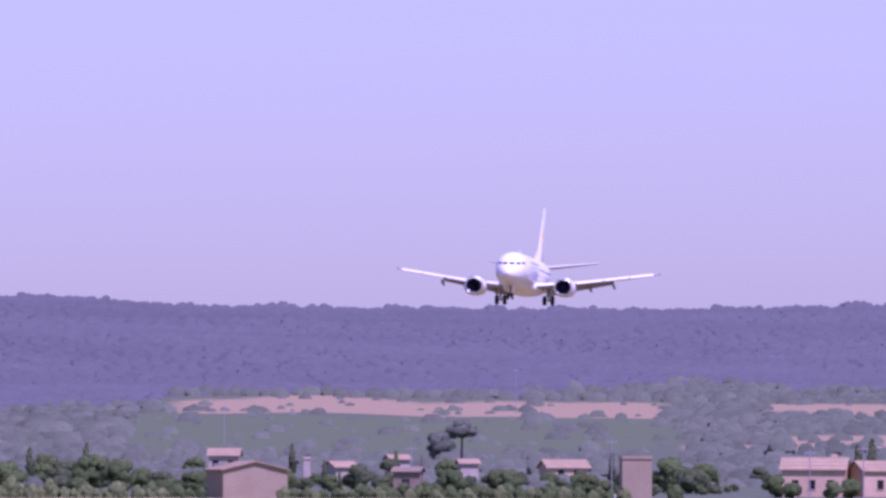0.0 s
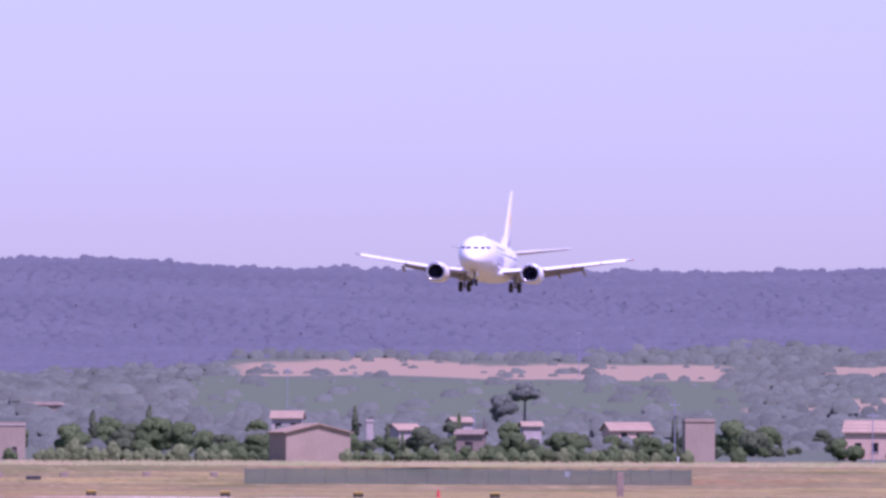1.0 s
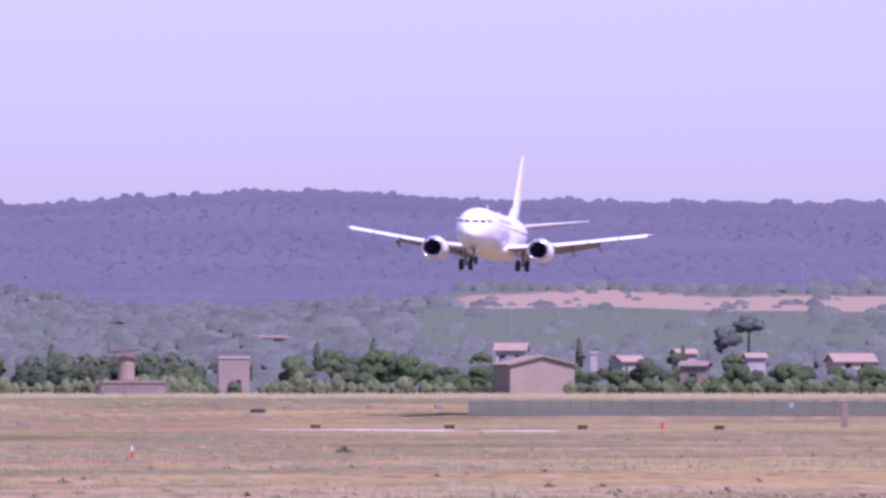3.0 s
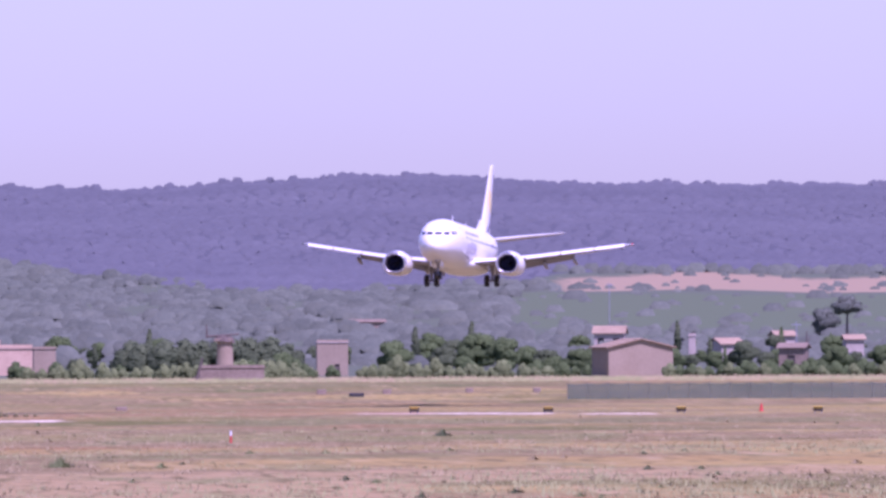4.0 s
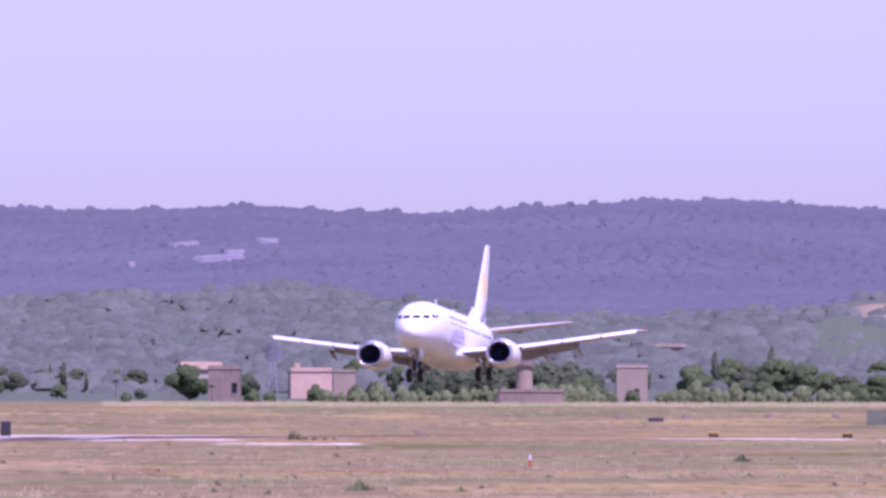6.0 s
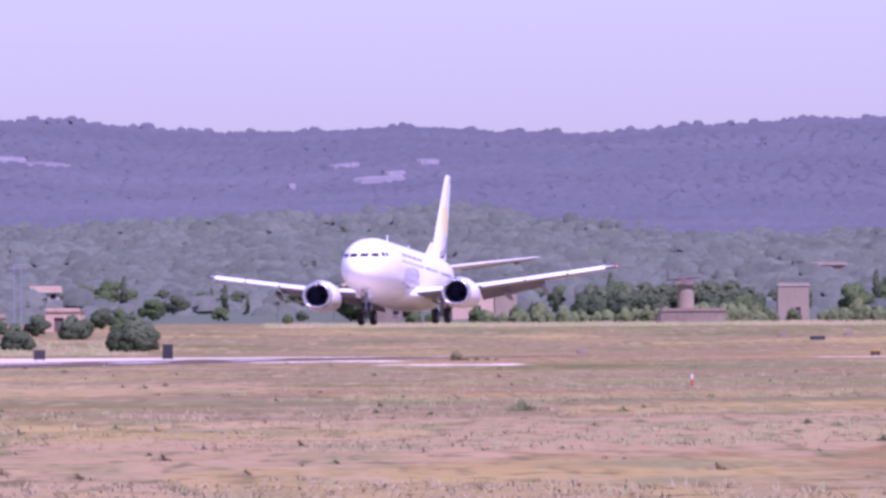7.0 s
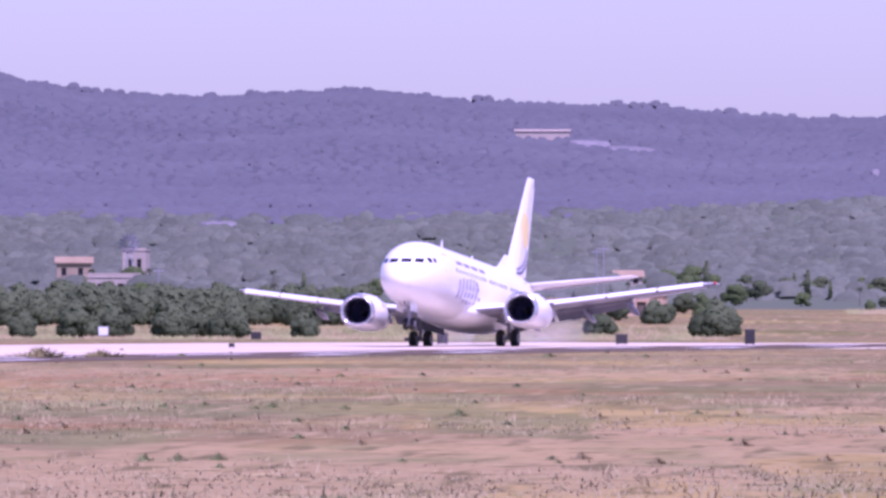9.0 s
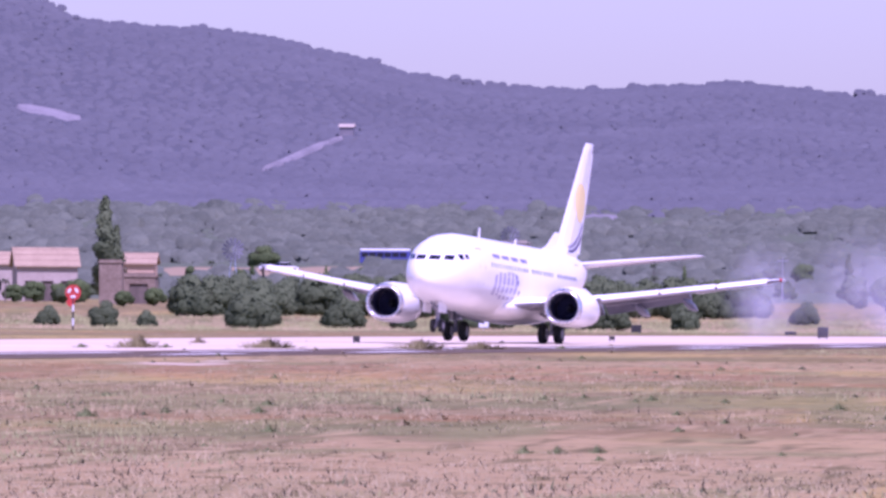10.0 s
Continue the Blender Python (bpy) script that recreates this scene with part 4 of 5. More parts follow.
def build_woods():
    rng = random.Random(11)
    spots = []
    d = 2560.0
    while d < 4290:
        b = -6.7
        near_top = d > 4170
        while b < 6.9:
            bb, dd = b + rng.uniform(-0.03, 0.03), d + rng.uniform(-5, 5)
            b += (0.055 if near_top else 0.06) + 0.02 * rng.random()
            if dd < wood_edge(bb, rng) or is_clear(bb, dd):
                continue
            r = 1.5 + 0.8 * rng.random() + 0.5 * noise.noise((bb * 6.0, dd * 0.02, 2.0))
            at = spot(bb, dd, 0.3 + 0.3 * r if not near_top else 0.5)
            if near_top:
                lush = noise.noise((bb * 5.0, 3.0, 5.0))
                if rng.random() < 0.06 + 0.3 * max(0.0, lush):
                    tree_heads(rng, at, rng.uniform(2.0, 3.8), spots, 0.62)
                r += 0.8 * max(0.0, lush)
            spots.append((at, r))
        d += 13
    woods("ridge_woodland", "hazy dark pine wood covering the ridge", "hill_leaf_haze", spots, 3, 0.12)
    spots = []
    for i in range(34000):
        b, d = rng.uniform(-6.7, 6.9), 1560 + 1760 * rng.random() ** 0.85
        if d > wood_edge(b, rng):
            continue
        fielded = is_clear(b, d)
        if fielded and rng.random() > 0.05:
            continue
        open_land = smooth(b, 2.4, 3.4) * smooth(d, 1750, 1950) * (1 - smooth(b, 5.5, 6.0))
        if not fielded and open_land > rng.random() + 0.12:
            continue
        lush = noise.noise((b * 2.2, d * 0.006, 8.0))
        if lush < -0.2 and rng.random() < 0.7:
            continue
        r = (0.6 + 1.7 * rng.random() ** 2.5 + 0.5 * smooth(d, 1700, 2500)) * (1 + 0.5 * lush)
        if not fielded and rng.random() < 0.05:
            tree_heads(rng, spot(b, d, 0.9), rng.uniform(2.2, 3.8), spots, 0.6)
        spots.append((spot(b, d, 0.4 * r), r))
    # a row of small trees along the tilled field
    for i in range(34):
        spots.append((spot(3.18 + i * 0.075 + rng.uniform(-0.015, 0.015), 2975 + rng.uniform(-12, 12), 0.2), 1.7 + rng.random()))
    woods("valley_woodland", "haze-greyed green scrub and trees in the valley", "valley_leaf_haze", spots, 4, 0.42)


build_woods()


def build_plants():
    rng = random.Random(21)
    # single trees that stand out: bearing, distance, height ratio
    for x, d, s, kind, mt in ((4.598, 1950, 1.15, "pine", "valley_leaf_haze"), (4.488, 1990, 1.05, "tree", "valley_leaf_haze"), (4.238, 1640, 0.62, "pine", "leaf_dark"),
                              (3.59, 1600, 0.68, "pine", "leaf_dark"), (3.329, 1610, 0.62, "pine", "leaf_dark"), (4.08, 1560, 0.8, "tree", "leaf_dark"),
                              (5.628, 1540, 1.05, "tree", "leaf_green"), (5.74, 1530, 0.95, "tree", "leaf_dark"), (5.431, 1560, 0.8, "tree", "leaf_dark"),
                              (4.643, 1550, 0.6, "tree", "leaf_dark"), (6.641, 1530, 1.1, "cypress", "leaf_dark"), (6.57, 1535, 0.9, "cypress", "leaf_dark"), (5.346, 1570, 0.7, "cypress", "leaf_dark"),
                              (4.812, 1560, 0.35, "cypress", "leaf_dark"), (0.853, 1560, 0.5, "cypress", "leaf_dark"), (1.044, 1580, 0.5, "palm", "leaf_dark"),
                              (2.898, 1545, 0.9, "tree", "leaf_green"), (2.758, 1560, 1.0, "tree", "leaf_green"), (2.589, 1550, 0.85, "tree", "leaf_dark"), (2.336, 1500, 0.9, "tree", "leaf_green"),
                              (2.448, 1590, 0.75, "cypress", "leaf_dark"), (2.729, 1640, 0.8, "cypress", "leaf_dark"), (3.095, 1540, 0.75, "tree", "leaf_dark"), (-0.169, 1480, 0.95, "tree", "leaf_green"),
                              (0.113, 1520, 0.8, "tree", "leaf_dark"), (-0.253, 1500, 0.7, "palm", "leaf_dark"), (-0.535, 1500, 0.75, "palm", "leaf_dark"), (-0.056, 1420, 0.7, "palm", "leaf_dark"),
                              (-2.296, 1180, 0.75, "tree", "leaf_green"), (-1.733, 1150, 0.6, "tree", "leaf_dark"), (-2.448, 1220, 0.7, "tree", "leaf_dark"),
                              (-2.082, 1280, 0.55, "tree", "leaf_dark"), (-1.407, 1260, 0.6, "tree", "leaf_dark"), (-3.152, 1250, 0.65, "tree", "leaf_dark"), (-3.45, 1450, 1.05, "palm", "leaf_dark"),
                              (-3.123, 1290, 0.62, "tree", "leaf_green"), (-4.277, 1420, 0.95, "pine", "leaf_dark"), (-4.193, 1440, 0.85, "tree", "leaf_dark"), (-4.502, 1400, 0.7, "palm", "leaf_dark"),
                              (-5.4, 1580, 1.0, "pine", "leaf_green"), (-5.74, 1330, 0.95, "palm", "leaf_dark"), (-5.918, 1500, 0.9, "palm", "leaf_dark"), (-6.19, 1340, 1.65, "cypress", "leaf_dark"),
                              (-6.134, 1345, 1.2, "cypress", "leaf_dark"), (-4.952, 1420, 0.95, "tree", "leaf_dark"), (-6.683, 1260, 0.8, "palm", "leaf_dark"), (-6.387, 1240, 0.5, "tree", "leaf_dark"), (-6.289, 1300, 0.6, "tree", "leaf_dark"),
                              (-3.455, 1700, 0.9, "palm", "leaf_dark"), (-5.656, 1700, 0.9, "palm", "leaf_dark"), (-1.688, 1600, 0.7, "palm", "leaf_dark"), (-1.097, 1540, 0.7, "palm", "leaf_dark"), (-1.154, 1500, 0.6, "tree", "leaf_green"), (-4.36, 1700, 0.95, "palm", "leaf_dark"), (-4.07, 1690, 1.0, "palm", "leaf_dark"), (-4.5, 1600, 0.6, "tree_wide", "leaf_dark"), (-1.93, 1150, 0.42, "tree_loose", "leaf_dark"), (-1.72, 1160, 0.4, "tree_wide", "leaf_dark"), (-1.5, 1140, 0.5, "tree", "leaf_dark"), (-1.3, 1130, 0.55, "tree_loose", "leaf_green")):
        plain = kind.split("_")[0]
        word = {"pine": "umbrella pine with a bare trunk", "tree": "broad leafy tree among scrub", "cypress": "dark narrow cypress", "palm": "tall palm tree with a ragged crown"}[plain]
        plant(kind, plain, word + " beyond the airfield", plain if plain != "pine" else "tree", mt, spot(x, d), s, rng.random() * 360)
    # garden trees round the villas
    for x, d, s in ((-6.641, 1290, 0.42), (-6.542, 1280, 0.5), (-6.416, 1300, 0.45), (-6.331, 1270, 0.55), (-6.092, 1190, 0.35), (-5.937, 1200, 0.4), (6.247, 1470, 0.45), (6.444, 1460, 0.5), (6.162, 1480, 0.6), (6.542, 1470, 0.55), (5.037, 1580, 0.5), (5.177, 1580, 0.45), (4.305, 1490, 0.35), (3.939, 1540, 0.5), (3.32, 1560, 0.55), (-4.53, 1600, 0.5), (-4.361, 1600, 0.45), (-4.108, 1580, 0.5)):
        plant("tree", "tree", "broad leafy garden tree before a house", "tree", "leaf_green", spot(x, d), s, rng.random() * 360)
    # belt of mixed trees behind the field
    for i in range(230):
        b = rng.uniform(-6.6, 6.9)
        d = rng.uniform(1475, 1760)
        kind = rng.choice(("tree", "tree_wide", "tree_loose", "tree", "tree_wide", "tree_loose", "tree", "cypress"))
        if b < -1.6 and rng.random() < 0.65:
            continue
        if d < 1560 and any(b0 < b < b1 for b0, b1 in ((-0.1, 0.12), (0.28, 0.72), (1.4, 1.62), (1.95, 2.12), (3.3, 3.72))):
            continue
        plain = kind.split("_")[0]
        plant(kind, plain, {"pine": "umbrella pine with a bare trunk", "tree": "broad leafy tree among scrub", "cypress": "dark narrow cypress"}[plain] + " in a belt of trees", "tree",
              rng.choice(("leaf_green", "leaf_dark")), spot(b, d), rng.uniform(0.45, 0.85) * (0.85 if b > 3.4 else 1), rng.random() * 360, 1.0, "tree belt")
    for i in range(75):
        plant(rng.choice(("tree", "tree_wide", "tree_loose")), "tree", "leafy tree in a grove near farmhouses", "tree", rng.choice(("leaf_green", "leaf_dark")),
              spot(rng.uniform(2.2, 6.9), rng.uniform(1500, 1620)), rng.uniform(0.45, 0.72), rng.random() * 360, rng.uniform(0.8, 1.15), "tree belt")
    # pale olive bushes at the edge of the field
    for x0, x1, n, d, s in ((0.732, 1.801, 26, 1400, 1.05), (2.167, 2.504, 12, 1390, 1.1), (2.532, 3.152, 16, 1420, 1.0), (1.519, 1.913, 10, 1410, 1.0), (1.688, 1.97, 6, 1430, 1.0), (0.506, 0.76, 6, 1420, 0.9)):
        for i in range(n):
            plant("bush", "bush", "pale grey green bush at the field edge", "bush", "leaf_olive", spot(x0 + (x1 - x0) * (i + rng.random()) / n, d + rng.uniform(-20, 20)), s * rng.uniform(0.7, 1.4), rng.random() * 360, rng.uniform(0.7, 1.25), "field edge bushes")
    for i in range(34):
        plant("bush", "bush", "low green fruit bush in a row", "bush", "leaf_green" if i % 3 else "leaf_olive", spot(3.7 + (5.431 - 3.7) * (i + rng.random() * 0.6) / 34, 1400 + rng.uniform(-15, 15)), rng.uniform(0.85, 1.25), rng.random() * 360, 1.0, "bush row")
    for i in range(40):
        plant("bush", "bush", "dark green bush at the field edge", "bush", "leaf_green", spot(rng.uniform(-0.563, 5.909), rng.uniform(1425, 1470)), rng.uniform(0.8, 1.5), rng.random() * 360, 1.0, "field edge bushes")
    # round bushes beyond the runway
    for x, d, s in ((-4.702, 985, 1.45), (-4.421, 985, 1.55), (-4.238, 990, 1.35), (-3.968, 985, 1.45), (-3.841, 990, 1.4), (-3.672, 985, 1.5), (-3.295, 985, 1.1), (-5.473, 970, 1.55), (-5.445, 1000, 1.9),
                    (-4.995, 985, 1.5), (-6.19, 985, 1.15), (-5.974, 990, 0.75), (-1.266, 1010, 1.65), (-1.182, 1030, 1.2), (-1.829, 1030, 1.2), (-3.306, 1000, 1.0), (-1.548, 1120, 1.2), (-2.701, 1060, 1.1), (-6.472, 1010, 0.9)):
        plant("bush", "bush", "round dark green bush beyond the runway", "bush", "leaf_dark", spot(x, d), s * 0.88, rng.random() * 360, 1.0, "runway bushes")
    for i in range(70):
        b = -5.797 + (-2.955 - -5.797) * (i + rng.random()) / 70
        plant("bush", "bush", "dense dark hedge shrub", "bush", "leaf_dark", spot(b, 1120 + rng.uniform(-20, 20)), rng.uniform(1.3, 1.75), rng.random() * 360, 1.0, "hedge")
    for i in range(18):
        plant("bush", "bush", "dense dark hedge shrub", "bush", "leaf_dark", spot(1.013 + (1.829 - 1.013) * (i + rng.random()) / 18, 1540 + rng.uniform(-8, 8)), rng.uniform(1.6, 2.0), rng.random() * 360, 1.0, "hedge")
    # weeds of the airfield
    for x, d, s, mt in ((0.681, 330, 0.5, "leaf_olive"), (2.583, 470, 0.45, "leaf_dark"), (-6.022, 545, 1.4, "leaf_yellow"), (-5.881, 550, 1.1, "leaf_olive"), (-5.374, 548, 1.5, "leaf_yellow"),
                        (-4.615, 545, 1.5, "leaf_yellow"), (-4.305, 548, 1.2, "leaf_yellow"), (-3.911, 560, 1.0, "leaf_olive"), (-6.303, 545, 1.2, "leaf_olive"), (-5.417, 272, 0.65, "leaf_olive"), (-5.374, 290, 0.55, "leaf_olive"), (-5.6, 295, 0.5, "leaf_olive"), (-4.587, 300, 0.5, "leaf_olive"),
                        (-3.996, 305, 0.55, "leaf_olive"), (-3.461, 305, 0.6, "leaf_olive"), (-6.275, 262, 0.85, "leaf_olive"), (-5.881, 270, 0.6, "leaf_olive"), (-4.727, 275, 0.55, "leaf_olive"), (-2.532, 285, 0.7, "leaf_olive"), (-2.082, 560, 1.1, "leaf_olive"), (-1.604, 560, 0.9, "leaf_olive"),
                        (-3.095, 300, 0.5, "leaf_olive"), (-4.305, 310, 0.4, "leaf_olive"), (-3.799, 312, 0.45, "leaf_olive"), (-6.176, 312, 0.5, "leaf_olive"), (0.675, 340, 0.5, "leaf_olive"), (2.729, 480, 0.35, "leaf_dark"), (2.828, 490, 0.35, "leaf_dark"), (3.489, 475, 0.35, "leaf_dark"), (3.292, 470, 0.3, "leaf_dark")):
        plant("weed", "weed_clump", "tall rough weed clump in the dry field", "weed", mt, spot(x, d), s * 0.85, rng.random() * 360, 0.65 if d > 500 else 1.0, "weeds")
    for x, d, s in ((0.36, 657, 0.36), (0.41, 655, 0.4), (0.46, 658, 0.42), (0.51, 656, 0.38), (0.555, 660, 0.32)):
        plant("bush", "bush", "low yellow green broom bush in the field", "bush", "leaf_yellow", spot(x, d), s, rng.random() * 360, 0.95, "broom bushes")
    for i in range(240):
        plant("weed", "weed_clump", "low weed clump in the dry field", "weed", rng.choice(("leaf_olive", "dry_grass", "leaf_olive", "dry_grass", "leaf_dark")), spot(rng.uniform(-7, 6.9), 190 * (620 / 190) ** rng.random()), rng.uniform(0.2, 0.5), rng.random() * 360, 1.0, "weeds")


def build_grass():
    rng = random.Random(31)
    kinds = {"dry_grass": ([], []), "green_grass": ([], []), "leaf_dark": ([], [])}
    for i in range(46000):
        b, d = rng.uniform(-7.2, 7.2), 135 * (1150 / 135) ** rng.random()
        x, y = d * math.sin(radians(b)), d * math.cos(radians(b))
        c = x * ACROSS.x + y * ACROSS.y - RUN_SIDE
        thick = noise.noise((x * 0.05, y * 0.016, 3.0))
        if -33 < c < 25 or thick < rng.uniform(-0.25, 0.2):
            continue
        green = noise.noise((x * 0.035, y * 0.012, 9.0)) + rng.gauss(0, 0.16) + 0.25 * land_at("weedy", b, d)
        vs, fs = kinds["green_grass" if green > 0.22 else ("leaf_dark" if rng.random() < 0.03 else "dry_grass")]
        z = ground(x, y)
        h = rng.uniform(0.03, 0.09) * (2.4 if rng.random() < 0.1 else 1) * (1 + max(0.0, green))
        for j in range(5):
            px, py = x + rng.gauss(0, 0.16), y + rng.gauss(0, 0.16)
            k, w = len(vs), rng.uniform(0.008, 0.02)
            vs += [(px - w, py, z - 0.02), (px + w, py, z - 0.02), (px + rng.gauss(0, 0.07), py + rng.gauss(0, 0.07), z + h * rng.uniform(0.6, 1.2))]
            fs.append((k, k + 1, k + 2))
    # taller grass before the hedges and bushes
    for b0, b1, d0, d1, n, tall in ((-0.6, 6.9, 1230, 1395, 5200, 0.5), (-6.7, -1.2, 930, 1105, 3600, 0.4)):
        for i in range(n):
            b, d = rng.uniform(b0, b1), rng.uniform(d0, d1)
            at = spot(b, d)
            vs, fs = kinds["green_grass" if noise.noise((b * 4.0, d * 0.01, 2.0)) + rng.gauss(0, 0.2) > -0.1 else "dry_grass"]
            for j in range(5):
                px, py, w = at.x + rng.gauss(0, 0.3), at.y + rng.gauss(0, 0.3), rng.uniform(0.025, 0.06)
                k = len(vs)
                vs += [(px - w, py, at.z - 0.02), (px + w, py, at.z - 0.02), (px + rng.gauss(0, 0.12), py, at.z + tall * rng.uniform(0.25, 1.0))]
                fs.append((k, k + 1, k + 2))
    for mat, label in (("dry_grass", "dry straw-coloured grass tufts over the airfield"), ("green_grass", "grey green weeds and grass over the airfield"), ("leaf_dark", "sparse dark stalks of weeds over the airfield")):
        vs, fs = kinds[mat]
        tagged(raw("grass", vs, fs, mat, normals=[(0, -0.25, 0.97)] * len(vs)), label, "grass", kind="stuff")


build_plants()
build_grass()


# ---- buildings ----
def house(at, turn, w, dp, h, rise, label, wall="plaster", roof="roof_tile", openings=(), gable="x", name="house", overhang=0.35, chimney=None):
    """A small building: four walls, roof of two slopes, openings on the face towards -y. gable 'x': ridge runs along x; 'y': gable faces -y; 'flat'."""
    ob = thing(name, Matrix.Translation(at) @ pose(0, 0, 0, 0, 0, turn), label, "building")
    t = 0.35
    # front wall, with holes for its openings
    cuts = sorted(openings)
    bm = bmesh.new()
    x = -w / 2
    for (x0, x1, z0, z1) in cuts:
        box(bm, x, x0, -dp / 2, -dp / 2 + t, -0.3, h)
        if z0 > 0.05:
            box(bm, x0, x1, -dp / 2, -dp / 2 + t, -0.3, z0)
        box(bm, x0, x1, -dp / 2, -dp / 2 + t, z1, h)
        x = x1
    box(bm, x, w / 2, -dp / 2, -dp / 2 + t, -0.3, h)
    part("wall", bm, wall, ob)
    for x0, x1, y0, y1 in ((-w / 2, w / 2, dp / 2 - t, dp / 2), (-w / 2, -w / 2 + t, -dp / 2 + t, dp / 2 - t), (w / 2 - t, w / 2, -dp / 2 + t, dp / 2 - t)):
        part("wall", box(bmesh.new(), x0, x1, y0, y1, -0.3, h), wall, ob)
    for (x0, x1, z0, z1) in cuts:
        nm = "door" if z0 < 0.05 else "window"
        wn_ = part(nm, box(bmesh.new(), x0, x1, -dp / 2 + 0.18, -dp / 2 + 0.24, z0, z1), "dark_glass" if nm == "window" else "bark", ob)
        if nm == "window":
            part("sill", box(bmesh.new(), x0 - 0.1, x1 + 0.1, -dp / 2 - 0.08, -dp / 2 - 0.002, z0 - 0.1, z0), "pale_plaster", wn_)
    o = overhang
    if gable == "flat":
        part("roof", box(bmesh.new(), -w / 2 - 0.1, w / 2 + 0.1, -dp / 2 - 0.1, dp / 2 + 0.1, h, h + 0.18, 0.03), roof, ob)
        part("parapet", box(bmesh.new(), -w / 2, w / 2, -dp / 2, -dp / 2 + 0.25, h + 0.18, h + 0.18 + rise), wall, ob)
    else:
        span, run = (dp, w) if gable == "x" else (w, dp)
        for s in (-1, 1):
            bm = bmesh.new()
            a, b = (-run / 2 - o, run / 2 + o)
            e, r = s * (span / 2 + o), 0.0
            ez = h - rise * o / (span / 2)
            tri = [(e, ez), (r, h + rise), (r, h + rise + 0.16), (e, ez + 0.16)]
            rings = []
            for q in (a, b):
                rings.append([((q, c, z) if gable == "x" else (c, q, z)) for c, z in tri])
            loft(bm, rings)
            rf = part("roof", bm, roof, ob)
            # tile courses
            for k in range(1, int(span / 2 / 0.9) + 1):
                f = k * 0.9 / (span / 2)
                c0, z0 = e * (1 - f), ez + (h + rise - ez) * f + 0.17
                bm = bmesh.new()
                if gable == "x":
                    rod(bm, (a, c0, z0), (b, c0, z0), 0.05, None, 5)
                else:
                    rod(bm, (c0, a, z0), (c0, b, z0), 0.05, None, 5)
                part("tile_course", bm, roof, rf)
        for q in (-run / 2, run / 2 - 0.3):
            bm = bmesh.new()
            rings = []
            for qq in (q, q + 0.3):
                rings.append([((qq, c, z) if gable == "x" else (c, qq, z)) for c, z in ((-span / 2, h), (span / 2, h), (0, h + rise - 0.02))])
            loft(bm, rings)
            part("gable_wall", bm, wall, ob)
    if chimney:
        cx_, cy_, ch = chimney
        part("chimney", box(bmesh.new(), cx_ - 0.35, cx_ + 0.35, cy_ - 0.35, cy_ + 0.35, h, h + ch, 0.03), wall, ob)
    return ob


house(spot(3.529, 1450), 12, 8.4, 8.0, 3.7, 1.0, "plain pinkish plastered barn with a low tiled roof", "plaster", "roof_tile", (), "y")
house(spot(3.419, 1660), -8, 4.2, 5, 4.0, 0.9, "cream villa with a tiled roof behind a barn", "pale_plaster", "roof_tile", ((-1.6, -0.7, 2.2, 3.3), (0.6, 1.5, 2.2, 3.3)), "x")
house(spot(3.827, 1640), 0, 1.0, 1.0, 3.6, 0.3, "pale square chimney tower", "pale_plaster", "pale_plaster", (), "flat", "tower")
house(spot(3.996, 1600), 20, 3.2, 4, 2.9, 0.7, "small white cottage with a dark window", "pale_plaster", "roof_tile", ((0.2, 1.2, 1.0, 2.2),), "x")
house(spot(4.333, 1530), -15, 3.4, 3.4, 2.9, 0.5, "low brown stone hut with pale corner", "stone", "stone", ((-0.6, 0.5, 0.0, 1.9),), "x")
house(spot(4.277, 1700), 10, 2.8, 4, 3.2, 0.6, "small white farmhouse among trees", "pale_plaster", "roof_tile", ((-0.9, 0.0, 1.4, 2.5),), "x")
house(spot(4.629, 1660), 5, 2.6, 3, 3.0, 0.5, "small pale hut among trees", "pale_plaster", "roof_tile", (), "x")
house(spot(5.107, 1640), 10, 6.0, 5, 2.6, 1.0, "reddish farmhouse with a tiled roof", "pink_plaster", "roof_tile", ((-1.5, -0.6, 1.2, 2.3), (0.8, 1.7, 1.2, 2.3)), "x")
house(spot(5.465, 1470), 0, 3.8, 4, 5.0, 0.3, "square brown plastered block", "plaster", "stone", (), "flat", "block_house")
house(spot(6.359, 1500), -12, 8.2, 6, 3.6, 1.4, "terracotta roofed villa with pale windows", "pink_plaster", "roof_tile", ((-2.8, -1.9, 1.0, 2.2), (-0.6, 0.3, 1.0, 2.2), (1.8, 2.7, 1.0, 2.2)), "x", chimney=(2.4, 0.5, 2.0))
house(spot(6.669, 1500), 14, 6.0, 6, 3.4, 1.2, "terracotta roofed house by trees", "pink_plaster", "roof_tile", ((-1.2, -0.3, 1.0, 2.2),), "x")
house(spot(2.209, 2200), 3, 6.4, 5, 2.0, 0.4, "long low pale roofed farm building", "stone", "stone", (), "x", "farm_building")
house(spot(2.034, 1480), 0, 4.0, 4, 4.2, 0.25, "square pink plastered block house", "plaster", "pale_plaster", ((0.3, 0.9, 0.0, 1.5),), "flat", "block_house")
# plaster tones set the lit front against the darker annex; both face alike
house(spot(0.433, 1500), 4, 5.4, 5, 3.4, 0.45, "lit pink plastered farm building with broken parapet", "pink_plaster", "stone", (), "flat", "farm_building", chimney=(-1.8, -1.5, 1.2))
house(spot(0.597, 1512), 4, 2.9, 5, 3.3, 0.2, "shaded brown plastered annex of a farm building", "plaster", "stone", (), "flat", "annex")
house(spot(0.008, 1470), -4, 4.0, 4, 4.0, 0.3, "brown stone ruin with a dark doorway", "stone", "stone", ((1.0, 1.75, 0.9, 2.3),), "flat", "ruin")
